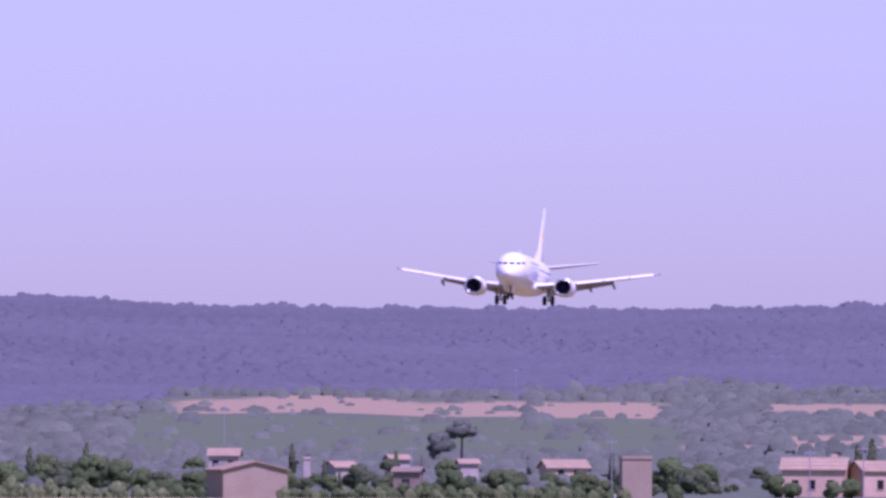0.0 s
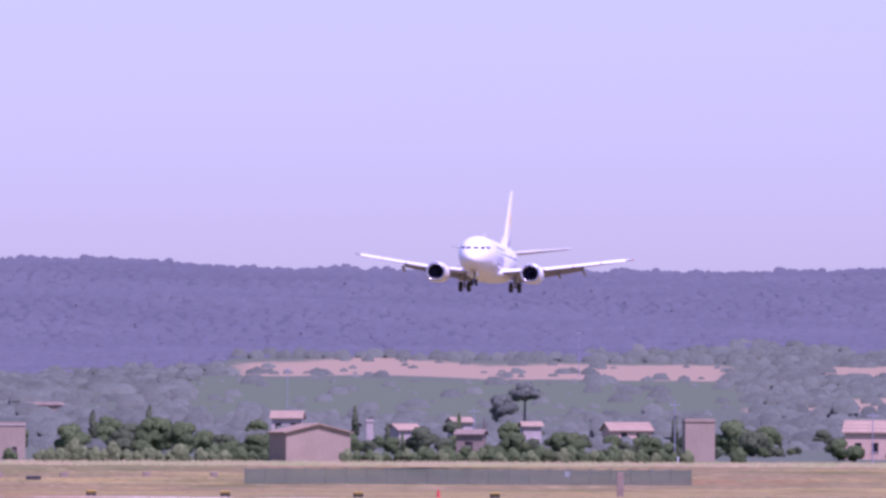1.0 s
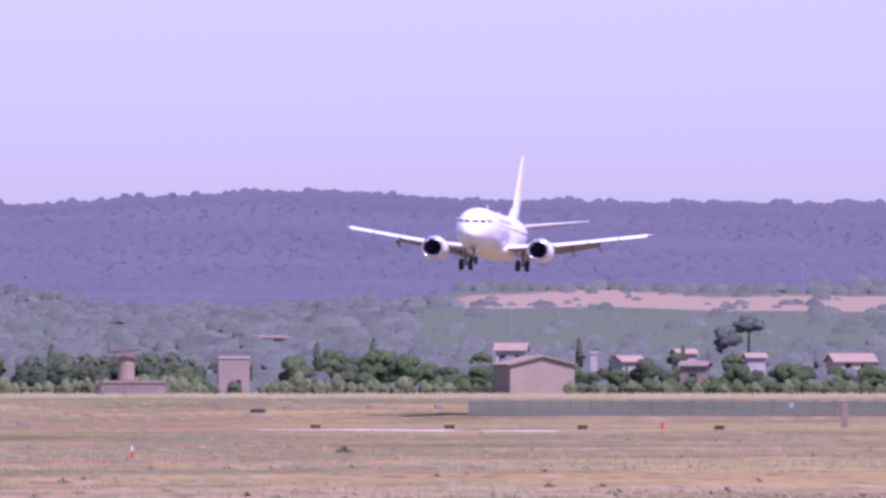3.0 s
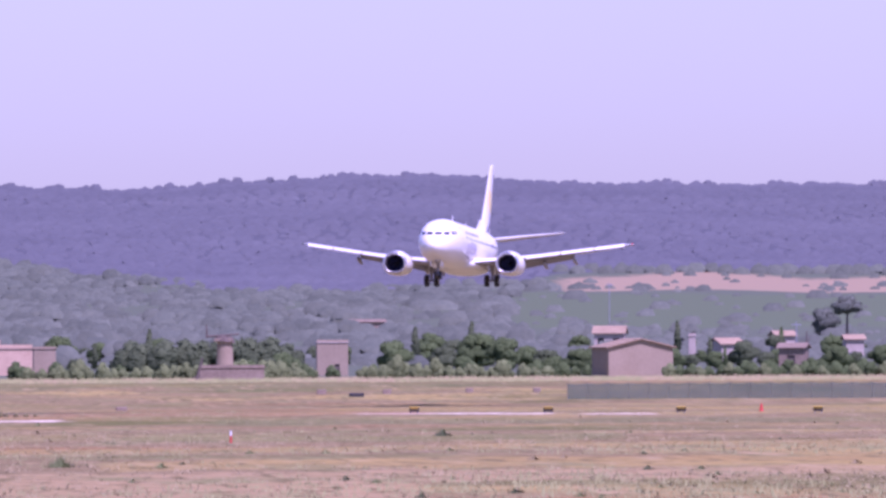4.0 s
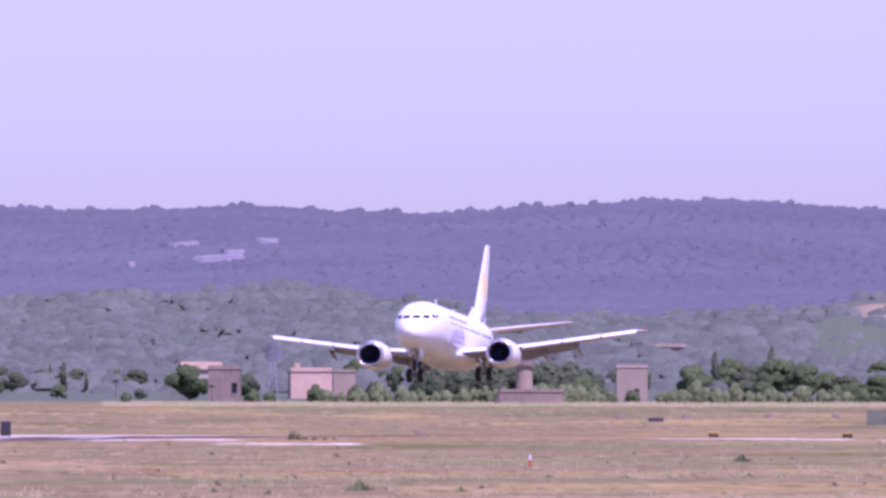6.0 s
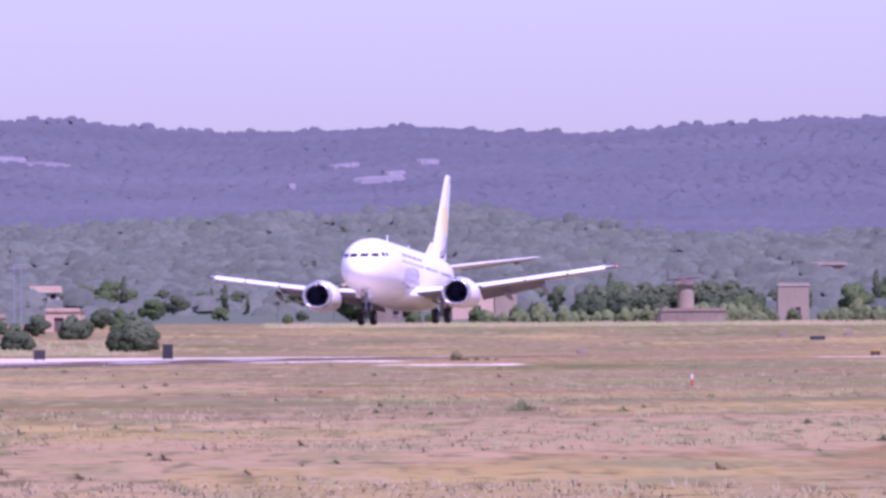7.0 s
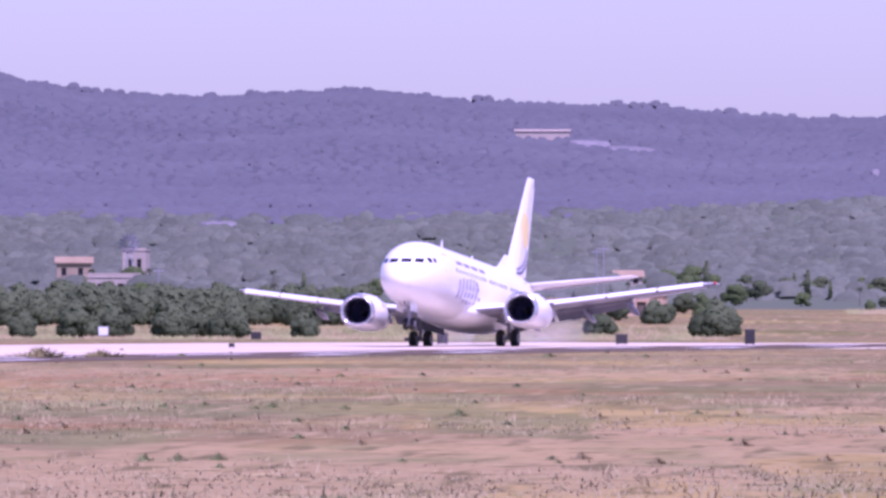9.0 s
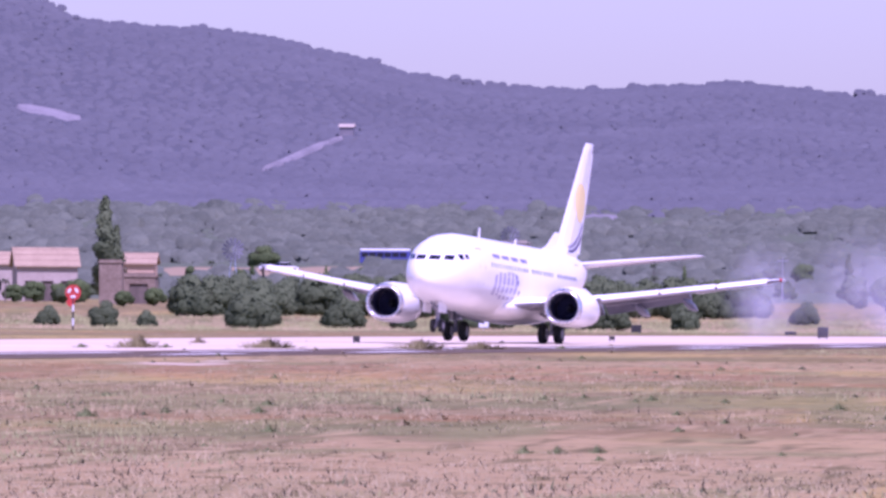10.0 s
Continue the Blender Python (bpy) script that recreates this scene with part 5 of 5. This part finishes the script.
house(spot(1.534, 1345), 6, 7.6, 0.9, 1.45, 0.2, "low crumbling stone wall ruin", "stone", "stone", (), "flat", "ruined_wall")
house(spot(-0.113, 1560), 10, 5, 4, 3.4, 0.8, "small pale house with dark windows", "pale_plaster", "roof_tile", ((-1.0, -0.2, 1, 2), (0.6, 1.3, 1, 2)), "x")
house(spot(-1.998, 1190), 6, 4.4, 4, 1.5, 0.3, "low roofless orange plastered ruin", "plaster", "stone", ((-1.6, -0.6, 0.0, 1.6), (0.6, 1.3, 0.0, 1.5)), "flat", "ruin")
house(spot(-1.59, 1200), -6, 3.6, 4, 2.0, 0.3, "small ruined orange shed with dark opening", "pink_plaster", "stone", ((-0.9, 0.1, 0.0, 1.5), (0.7, 1.2, 0.5, 1.4)), "flat", "shed")
house(spot(-1.688, 1700), 5, 4.0, 5, 2.2, 0.8, "pale house among trees", "pale_plaster", "roof_tile", ((-1.6, -0.8, 1.2, 2.2), (0.6, 1.4, 1.2, 2.2)), "x")
house(spot(-4.446, 1800), 5, 5.4, 5, 3.4, 0.8, "pinkish house with dark windows among palms", "plaster", "roof_tile", ((-2.0, -1.2, 1.4, 2.6), (0.6, 1.4, 1.4, 2.6)), "x")
house(spot(-4.136, 1760), -5, 3.6, 4, 5.4, 0.3, "narrow pale house with dark windows", "pale_plaster", "pale_plaster", ((-0.9, -0.2, 2.6, 4.2), (0.4, 1.1, 2.6, 4.2)), "flat")
house(spot(-4.235, 1620), -5, 7.6, 4, 2.6, 0.5, "long low pale wall with openings", "pale_plaster", "pale_plaster", ((-2.4, -1.6, 0.4, 1.8), (0.5, 1.4, 0.4, 1.8)), "flat")
house(spot(-6.486, 1330), 12, 7.0, 6, 4.2, 1.9, "terracotta roofed villa with pale arched porch", "pale_plaster", "roof_tile", ((-2.6, -1.4, 0.0, 2.4), (-0.6, 0.7, 0.0, 2.4), (1.6, 2.6, 0.0, 2.4)), "x")
house(spot(-6.711, 1380), 12, 5.0, 5, 4.4, 1.3, "terracotta roofed house beside a villa", "pale_plaster", "roof_tile", ((-0.9, 0.0, 1.2, 2.4),), "x")
house(spot(-6.154, 1230), 0, 2.4, 2.4, 4.4, 0.2, "square brown stone pillar house", "stone", "stone", (), "flat", "block_house")
house(spot(-6.008, 1240), 0, 3.4, 3, 2.9, 0.3, "dark ruined hut with white corner columns", "stone", "stone", ((-1.1, 0.9, 0.0, 2.2),), "flat", "ruin")
house(spot(-6.036, 1400), 0, 5.0, 4, 4.6, 1.1, "orange roofed house behind trees", "pink_plaster", "roof_tile", (), "x")
dh = face_spot(-2.113, 0.79)
house(spot(-2.113, dh - 30, 0.3), 0, 17.5, 6, 2.9, 0.5, "long white roofed shed high on the slope", "pale_plaster", "pale_plaster", (), "x", "long_shed")
dh = face_spot(-4.986, 0.74)
house(spot(-4.986, dh - 22, 0.3), 0, 4.2, 4, 4.0, 0.8, "small white hut at a hill track's end", "pale_rock", "pale_plaster", (), "x", "hut")


def mill_tower(at):
    ob = thing("mill_tower", Matrix.Translation(at), "round stone windmill tower with a broken wooden cap", "tower")
    bm = bmesh.new()
    rings = []
    for z, r in ((-0.3, 1.25), (0.6, 1.15), (2.5, 1.0), (4.4, 0.92), (4.6, 1.02)):
        rings.append([(r * math.cos(a), r * math.sin(a), z) for a in [2 * math.pi * i / 20 for i in range(20)]])
    loft(bm, rings)
    part("wall", bm, "plaster", ob, shade=False)
    bm = bmesh.new()
    rod(bm, (0, 0, 4.6), (0.1, 0, 5.3), 1.25, 0.9, 12)
    cap = part("cap", bm, "bark", ob, "broken brown timber cap")
    part("beam", rod(bmesh.new(), (-2.3, 0, 5.2), (1.7, -0.2, 5.5), 0.14, 0.1), "bark", cap)
    part("beam", rod(bmesh.new(), (-2.1, 0, 5.2), (-2.2, 0, 6.6), 0.12, 0.07), "bark", cap)
    part("board", box(bmesh.new(), -1.3, 0.9, -1.0, -0.9, 4.62, 5.0, 0.02), "stone", cap)
    return ob


mill_tower(spot(1.5, 1378))


def wind_pump(at, s=1.0):
    ob = thing("wind_pump", Matrix.Translation(at) @ Matrix.Diagonal((s, s, s, 1)), "pale metal wind pump with a bladed wheel", "wind pump")
    for a in range(4):
        x, y = math.cos(a * 1.571 + 0.78), math.sin(a * 1.571 + 0.78)
        part("leg", rod(bmesh.new(), (x * 1.1, y * 1.1, -0.2), (x * 0.2, y * 0.2, 6.2), 0.06, 0.05, 6), "bare_metal", ob)
    wh = part("wheel", rod(bmesh.new(), (0, -0.5, 6.6), (0, 0.5, 6.6), 0.15), "grey_paint", ob)
    for i in range(14):
        a = 2 * math.pi * i / 14
        c, s2 = math.cos(a), math.sin(a)
        bm = bmesh.new()
        vs = [bm.verts.new((c * r + o * -s2, -0.45 + tw, 6.6 + s2 * r + o * c)) for r, o, tw in ((0.5, -0.08, 0), (1.5, -0.2, 0), (1.5, 0.2, 0.12), (0.5, 0.08, 0.05))]
        bm.faces.new(vs)
        bmesh.ops.solidify(bm, geom=list(bm.faces), thickness=0.02)
        part("blade", bm, "grey_paint", wh)
    part("vane", box(bmesh.new(), -0.03, 0.03, 0.6, 2.2, 6.2, 7.0), "grey_paint", ob)
    return ob


wind_pump(spot(0.248, 1560), 0.85)
wind_pump(spot(-5.549, 1480), 0.95)
wind_pump(spot(-4.17, 1740), 1.0)


def utility_pole(at, h, label="pale slender pole with a crossarm"):
    ob = thing("utility_pole", Matrix.Translation(at), label, "pole")
    part("shaft", rod(bmesh.new(), (0, 0, -0.3), (0, 0, h), 0.08, 0.05, 8), "grey_paint", ob)
    part("crossarm", box(bmesh.new(), -0.7, 0.7, -0.06, 0.06, h - 0.5, h - 0.38), "grey_paint", ob)
    return ob


for x, d, h in ((-1.809, 1400, 8.0), (-1.843, 1500, 7.5), (-4.024, 1500, 5.0), (4.868, 2700, 11.0), (3.416, 2200, 9.0), (-2.814, 1500, 5.5), (5.346, 1500, 7.5), (4.347, 1560, 6.2), (6.331, 1450, 6.5), (6.598, 1440, 7.0)):
    utility_pole(spot(x, d), h)


def snag(at, lean, h, label):
    ob = thing("dead_tree", Matrix.Translation(at), label, "tree")
    tr = part("trunk", rod(bmesh.new(), (0, 0, -0.2), (lean, 0, h), 0.22, 0.08, 8), "bark", ob)
    part("limb", rod(bmesh.new(), (lean * 0.5, 0, h * 0.5), (lean * 0.5 + 0.5, 0, h * 0.85), 0.09, 0.03, 6), "bark", tr)
    part("limb", rod(bmesh.new(), (lean * 0.3, 0, h * 0.25), (-0.5, 0.1, h * 0.1), 0.1, 0.05, 6), "bark", tr)


snag(spot(1.356, 1330), 0.75, 2.7, "bare leaning dead tree trunk at the field edge")
snag(spot(4.395, 1600), 0.1, 4.6, "bare trunk of a topped palm")


def net_fence():
    ob = thing("net_fence", Matrix.Translation(spot(4.333, 1053)), "grey green windbreak netting fence on posts", "fence")
    base = Vector(ob.location)
    for i in range(22):
        b0, b1 = 3.205 + (5.431 - 3.205) * i / 22, 3.205 + (5.431 - 3.205) * (i + 1) / 22
        p, q = spot(b0, 1050) - base, spot(b1, 1050) - base
        part("post", rod(bmesh.new(), (p.x, p.y, p.z - 0.3), (p.x, p.y, p.z + 1.6), 0.03, 0.03, 6), "stone", ob)
        bm = bmesh.new()
        n = 4
        rows = []
        for j in range(n + 1):
            f = j / n
            c = p + (q - p) * f
            sag = -0.1 * math.sin(math.pi * f)
            rows.append([(c.x, c.y - 0.03, c.z - 0.25), (c.x, c.y - 0.03, c.z + 1.5 + sag), (c.x, c.y + 0.01, c.z + 1.5 + sag), (c.x, c.y + 0.01, c.z - 0.25)])
        loft(bm, rows)
        part("net_panel", bm, "net_green", ob)


net_fence()


# ---- airfield fittings ----
def runway_sign(at, w, h, face, label, legs=True, turn=0.0):
    ob = thing("airfield_sign", Matrix.Translation(at) @ pose(0, 0, 0, 0, 0, turn), label, "sign", "airfield signs")
    part("cabinet", box(bmesh.new(), -w / 2, w / 2, -0.12, 0.12, 0.12, h, 0.03), "sign_black", ob)
    if face:
        part("face", box(bmesh.new(), -w / 2 + 0.05, w / 2 - 0.05, -0.14, -0.121, h * 0.72, h - 0.04, 0.01), face, ob)
        part("hood", box(bmesh.new(), -w / 2, w / 2, -0.2, 0.14, h, h + 0.05, 0.01), face, ob)
    for s in (-1, 1):
        part("leg", rod(bmesh.new(), (s * w * 0.35, 0, -0.05), (s * w * 0.35, 0, 0.14), 0.04, 0.04, 6), "grey_paint", ob)


for x in (2.442, 3.109, 3.771, 4.452):
    runway_sign(spot(x, 668), 0.56, 0.36, "sign_yellow", "small black and yellow taxiway sign")
for x, d, w, h in ((-1.081, 690, 0.62, 1.0), (-1.719, 690, 0.7, 0.7), (-2.611, 690, 0.65, 0.75), (-3.661, 640, 0.32, 0.32), (-4.933, 600, 0.36, 0.42), (-2.772, 800, 0.8, 0.35), (-3.54, 900, 0.8, 0.7)):
    runway_sign(spot(x, d), w, h, "", "dark weathered sign board beside the runway")
ob = thing("notice_board", Matrix.Translation(spot(-4.3, 960)), "small white notice board on a post", "sign")
part("board", box(bmesh.new(), -0.4, 0.4, -0.04, 0.04, 0.3, 1.0, 0.02), "sign_white", ob)
part("post", rod(bmesh.new(), (0, 0.06, -0.1), (0, 0.06, 0.9), 0.05), "grey_paint", ob)
ob = thing("marker_post", Matrix.Translation(spot(1.528, 440)), "short red and white field marker post", "post")
part("base", rod(bmesh.new(), (0, 0, -0.05), (0, 0, 0.3), 0.05, 0.045, 10), "red_paint", ob)
part("top", rod(bmesh.new(), (0, 0, 0.3), (0, 0, 0.5), 0.04, 0.035, 10), "sign_white", ob)
ob = thing("marker_post", Matrix.Translation(spot(4.17, 690)), "small orange cone marker in the field", "post")
part("base", rod(bmesh.new(), (0, 0, -0.05), (0, 0, 0.5), 0.15, 0.05, 10), "red_paint", ob)
ob = thing("marker_slab", Matrix.Translation(spot(5.076, 800)), "grey upright concrete marker slab", "post")
part("slab", box(bmesh.new(), -0.24, 0.24, -0.1, 0.1, -0.1, 1.8, 0.03), "stone", ob)
ob = thing("round_sign", Matrix.Translation(spot(-6.345, 822)), "red and white disc sign on a banded pole", "sign")
for k in range(5):
    part("pole_band", rod(bmesh.new(), (0, 0, -0.1 + k * 0.5), (0, 0, 0.4 + k * 0.5), 0.07, 0.07, 10), "sign_black" if k % 2 == 0 else "sign_white", ob)
disc = part("disc", rod(bmesh.new(), (0, -0.03, 2.75), (0, 0.03, 2.75), 0.56, 0.56, 28), "red_paint", ob, "red sign disc")
for a0 in range(3):
    bm = bmesh.new()
    rings = []
    for i in range(8):
        a = a0 * 2.09 + i * 0.16
        rings.append([(r * math.cos(a), yy, 2.75 + r * math.sin(a)) for r, yy in ((0.2, -0.034), (0.4, -0.034), (0.4, -0.05), (0.2, -0.05))])
    loft(bm, rings)
    part("white_arc", bm, "sign_white", disc)
part("lower_disc", rod(bmesh.new(), (-0.16, -0.04, 2.05), (-0.16, 0.02, 2.05), 0.3, 0.3, 20), "red_paint", ob)
for x, d, w, h, mt, lab in ((2.155, 1080, 1.4, 0.4, "sign_black", "low dark metal crate lying in the field"), (1.981, 1100, 0.9, 0.5, "stone", "pale boundary stone in the dry field"), (2.307, 1100, 0.8, 0.5, "stone", "pale boundary stone in the dry field"), (2.718, 1110, 0.7, 0.45, "stone", "pale boundary stone in the dry field"), (3.053, 1110, 0.7, 0.45, "stone", "pale boundary stone in the dry field"), (0.985, 900, 0.9, 0.35, "stone", "dark stone heap in the field"), (5.374, 1390, 0.7, 0.8, "sign_white", "white bee box beside green bushes"), (4.812, 1120, 0.5, 0.5, "sign_white", "small white box by the fence")):
    bm = box(bmesh.new(), -w / 2, w / 2, -0.3, 0.3, -0.05, h, 0.06)
    for v in bm.verts:
        v.co += Vector((noise.noise(v.co * 3.0), 0, noise.noise(v.co * 2.0 + Vector((5, 0, 0))))) * 0.06
    nm = "crate" if "crate" in lab else ("box" if "box" in lab else "stone")
    ob = part(nm, bm, mt)
    ob.location = spot(x, d)
    tagged(ob, lab, nm)


def bus():
    ob = thing("bus", pose(0, 0, 0), "blue bus with a white roof on a far road", "bus")
    part("body", box(bmesh.new(), -4.2, 4.2, -1.2, 1.2, 0.4, 2.35, 0.12), "blue_paint", ob)
    part("roof", box(bmesh.new(), -4.15, 4.15, -1.15, 1.15, 2.35, 2.8, 0.15), "sign_white", ob)
    for i in range(6):
        part("window", box(bmesh.new(), -3.9 + i * 1.3, -2.75 + i * 1.3, -1.22, -1.18, 1.4, 2.2, 0.02), "dark_glass", ob)
    for x in (-2.8, 2.6):
        for y in (-1.05, 1.05):
            part("wheel", rod(bmesh.new(), (x, y - 0.14, 0.48), (x, y + 0.14, 0.48), 0.48, 0.48, 18), "rubber", ob)
    return ob


BUS = bus()


def parked_car(at, turn):
    ob = thing("car", Matrix.Translation(at) @ pose(0, 0, 0, 0, 0, turn), "white car parked on a far dirt road", "car", "parked cars")
    bm = bmesh.new()
    loft(bm, [[(x, y * w, z) for x, z in ((-2.0, 0.35), (2.0, 0.35), (2.05, 0.7), (1.1, 0.9), (-1.9, 0.95), (-2.05, 0.7))] for y, w in ((-1, 0.8), (1, 0.8))])
    body = part("body", bm, "sign_white", ob)
    bm = bmesh.new()
    loft(bm, [[(x, y, z) for x, z in ((-1.7, 0.93), (1.0, 0.9), (0.3, 1.42), (-1.2, 1.45))] for y in (-0.7, 0.7)])
    part("cabin", bm, "dark_glass", body)
    part("roof", box(bmesh.new(), -1.25, 0.35, -0.68, 0.68, 1.43, 1.5, 0.03), "sign_white", body)
    for x in (-1.3, 1.3):
        for y in (-0.72, 0.72):
            part("wheel", rod(bmesh.new(), (x, y - 0.1, 0.32), (x, y + 0.1, 0.32), 0.32, 0.32, 14), "rubber", ob)


for b, turn in ((-5.365, 62), (-5.29, 40)):
    parked_car(spot(b, 1850), turn)


# ---- tyre smoke ----
def smoke_material():
    """Thin smoke that thins out to nothing from the middle of each puff, with wisps."""
    m = material("tyre_smoke", (0.58, 0.58, 0.68), (0.68, 0.68, 0.78), rough=1.0, grain=1.5, patch=0.5, bump=0.0)
    n, l = m.node_tree.nodes, m.node_tree.links
    b = n["Principled BSDF"]
    b.inputs["Specular IOR Level"].default_value = 0.0
    co = n.new("ShaderNodeTexCoord").outputs["Object"]
    far = n.new("ShaderNodeVectorMath")
    far.operation = "LENGTH"
    l.new(co, far.inputs[0])
    thin = n.new("ShaderNodeMapRange")
    thin.interpolation_type = "SMOOTHSTEP"
    for key, v in (("From Min", 0.1), ("From Max", 3.6), ("To Min", 1.0), ("To Max", 0.0)):
        thin.inputs[key].default_value = v
    l.new(far.outputs["Value"], thin.inputs["Value"])
    wisp = n.new("ShaderNodeTexNoise")
    wisp.inputs["Scale"].default_value, wisp.inputs["Detail"].default_value = 0.7, 3.0
    l.new(co, wisp.inputs["Vector"])
    mul = n.new("ShaderNodeMath")
    mul.operation = "MULTIPLY"
    l.new(thin.outputs[0], mul.inputs[0])
    l.new(wisp.outputs["Fac"], mul.inputs[1])
    dim = n.new("ShaderNodeMath")
    dim.operation = "MULTIPLY"
    dim.inputs[1].default_value = 0.34
    l.new(mul.outputs[0], dim.inputs[0])
    l.new(dim.outputs[0], b.inputs["Alpha"])
    MAT["tyre_smoke"] = m


smoke_material()
PUFFS = []
for k in range(7):
    rng = random.Random(90 + k)
    bm = bmesh.new()
    m = pose(0, 0, 0, 90 + rng.uniform(-15, 15), 0, rng.uniform(-20, 20))
    bmesh.ops.create_circle(bm, cap_ends=True, segments=24, radius=3.7, matrix=m)
    PUFFS.append(tagged(part("smoke_puff", bm, "tyre_smoke"), "thin pale puff of tyre smoke over the runway", "smoke", "tyre smoke"))


# ---- what moves ----
PLANE_ROWS = (
    (0.0, 107.11, 1247.05, 22.54, 12.32, 2.02, -1.26), (0.5, 99.44, 1214.56, 20.72, 12.26, 2.22, -1.03), (1.0, 91.44, 1182.15, 18.95, 12.12, 2.29, -1.14), (1.5, 83.74, 1149.67, 17.32, 12.04, 2.28, -1.9),
        (2.0, 76.01, 1117.2, 15.81, 12.19, 2.26, -2.12), (2.5, 68.73, 1084.6, 14.38, 12.26, 2.26, -2.0), (4.0, 46.23, 986.83, 9.47, 12.39, 2.71, -0.5), (4.5, 39.13, 954.24, 7.67, 12.43, 2.93, 0.27),
        (5.0, 31.51, 921.82, 6.1, 12.46, 3.31, 0.63), (5.5, 24.33, 889.4, 4.71, 12.41, 4.01, 0.81), (5.7, 21.41, 876.47, 4.15, 12.44, 3.99, 0.95), (6.8, 4.41, 805.92, 2.08, 12.48, 4.01, 0.81),
        (7.0, 1.37, 793.18, 1.9, 12.49, 3.8, 1.1), (7.5, -5.92, 761.37, 1.31, 12.47, 3.75, 0.94), (8.0, -13.77, 729.9, 0.72, 12.61, 3.99, 1.04), (8.5, -21.11, 698.61, 0.23, 12.59, 4.96, 0.99),
        (9.0, -29.19, 667.66, -0.11, 12.65, 5.21, 0.82), (9.5, -36.51, 636.56, 0.06, 12.55, 4.03, 0.34), (10.0, -44.51, 605.62, 0.06, 12.36, 2.68, -1.27),
)


def motions():
    walk(PLANE, [(t, pose(x, y, z, lean, -nose, -90 - turn)) for t, x, y, z, turn, nose, lean in PLANE_ROWS])
    # the bus rolls along its road
    rows = []
    for t in (0.0, 2.5, 5.0, 7.5, 10.0):
        p = spot(-4.890 + 0.197 * (t - 9.5), 1935)
        rows.append((t, pose(p.x, p.y, p.z, 0, 0, -3)))
    walk(BUS, rows)
    # smoke comes up from where the tyres touch, then hangs, spreads and lifts
    for k, puff in enumerate(PUFFS):
        rng = random.Random(300 + k)
        free = 8.82 + 0.06 * k
        side = 2.6 if k % 2 else -2.6
        f = (free - 8.5) / 0.5
        x, y = -21.11 - 8.08 * f, 698.61 - 30.95 * f
        x0, y0 = x + side * 0.95, y - side * 0.22
        rows = [(0.0, pose(x0, y0, -4.6)), (free, pose(x0, y0, -4.6))]
        dx, dz = rng.uniform(-1.5, 4.5), rng.uniform(0.2, 3.2)
        rows.append((free + 0.12, pose(x0, y0, 0.75)))
        rows.append((9.5, pose(x0 + dx * 0.5, y0 + rng.uniform(-1, 1), 0.8 + dz * 0.45, 0, 0, 20)))
        rows.append((10.0, pose(x0 + dx, y0 + rng.uniform(-2, 2), 0.9 + dz, 0, 0, 35)))
        walk(puff, rows)


motions()
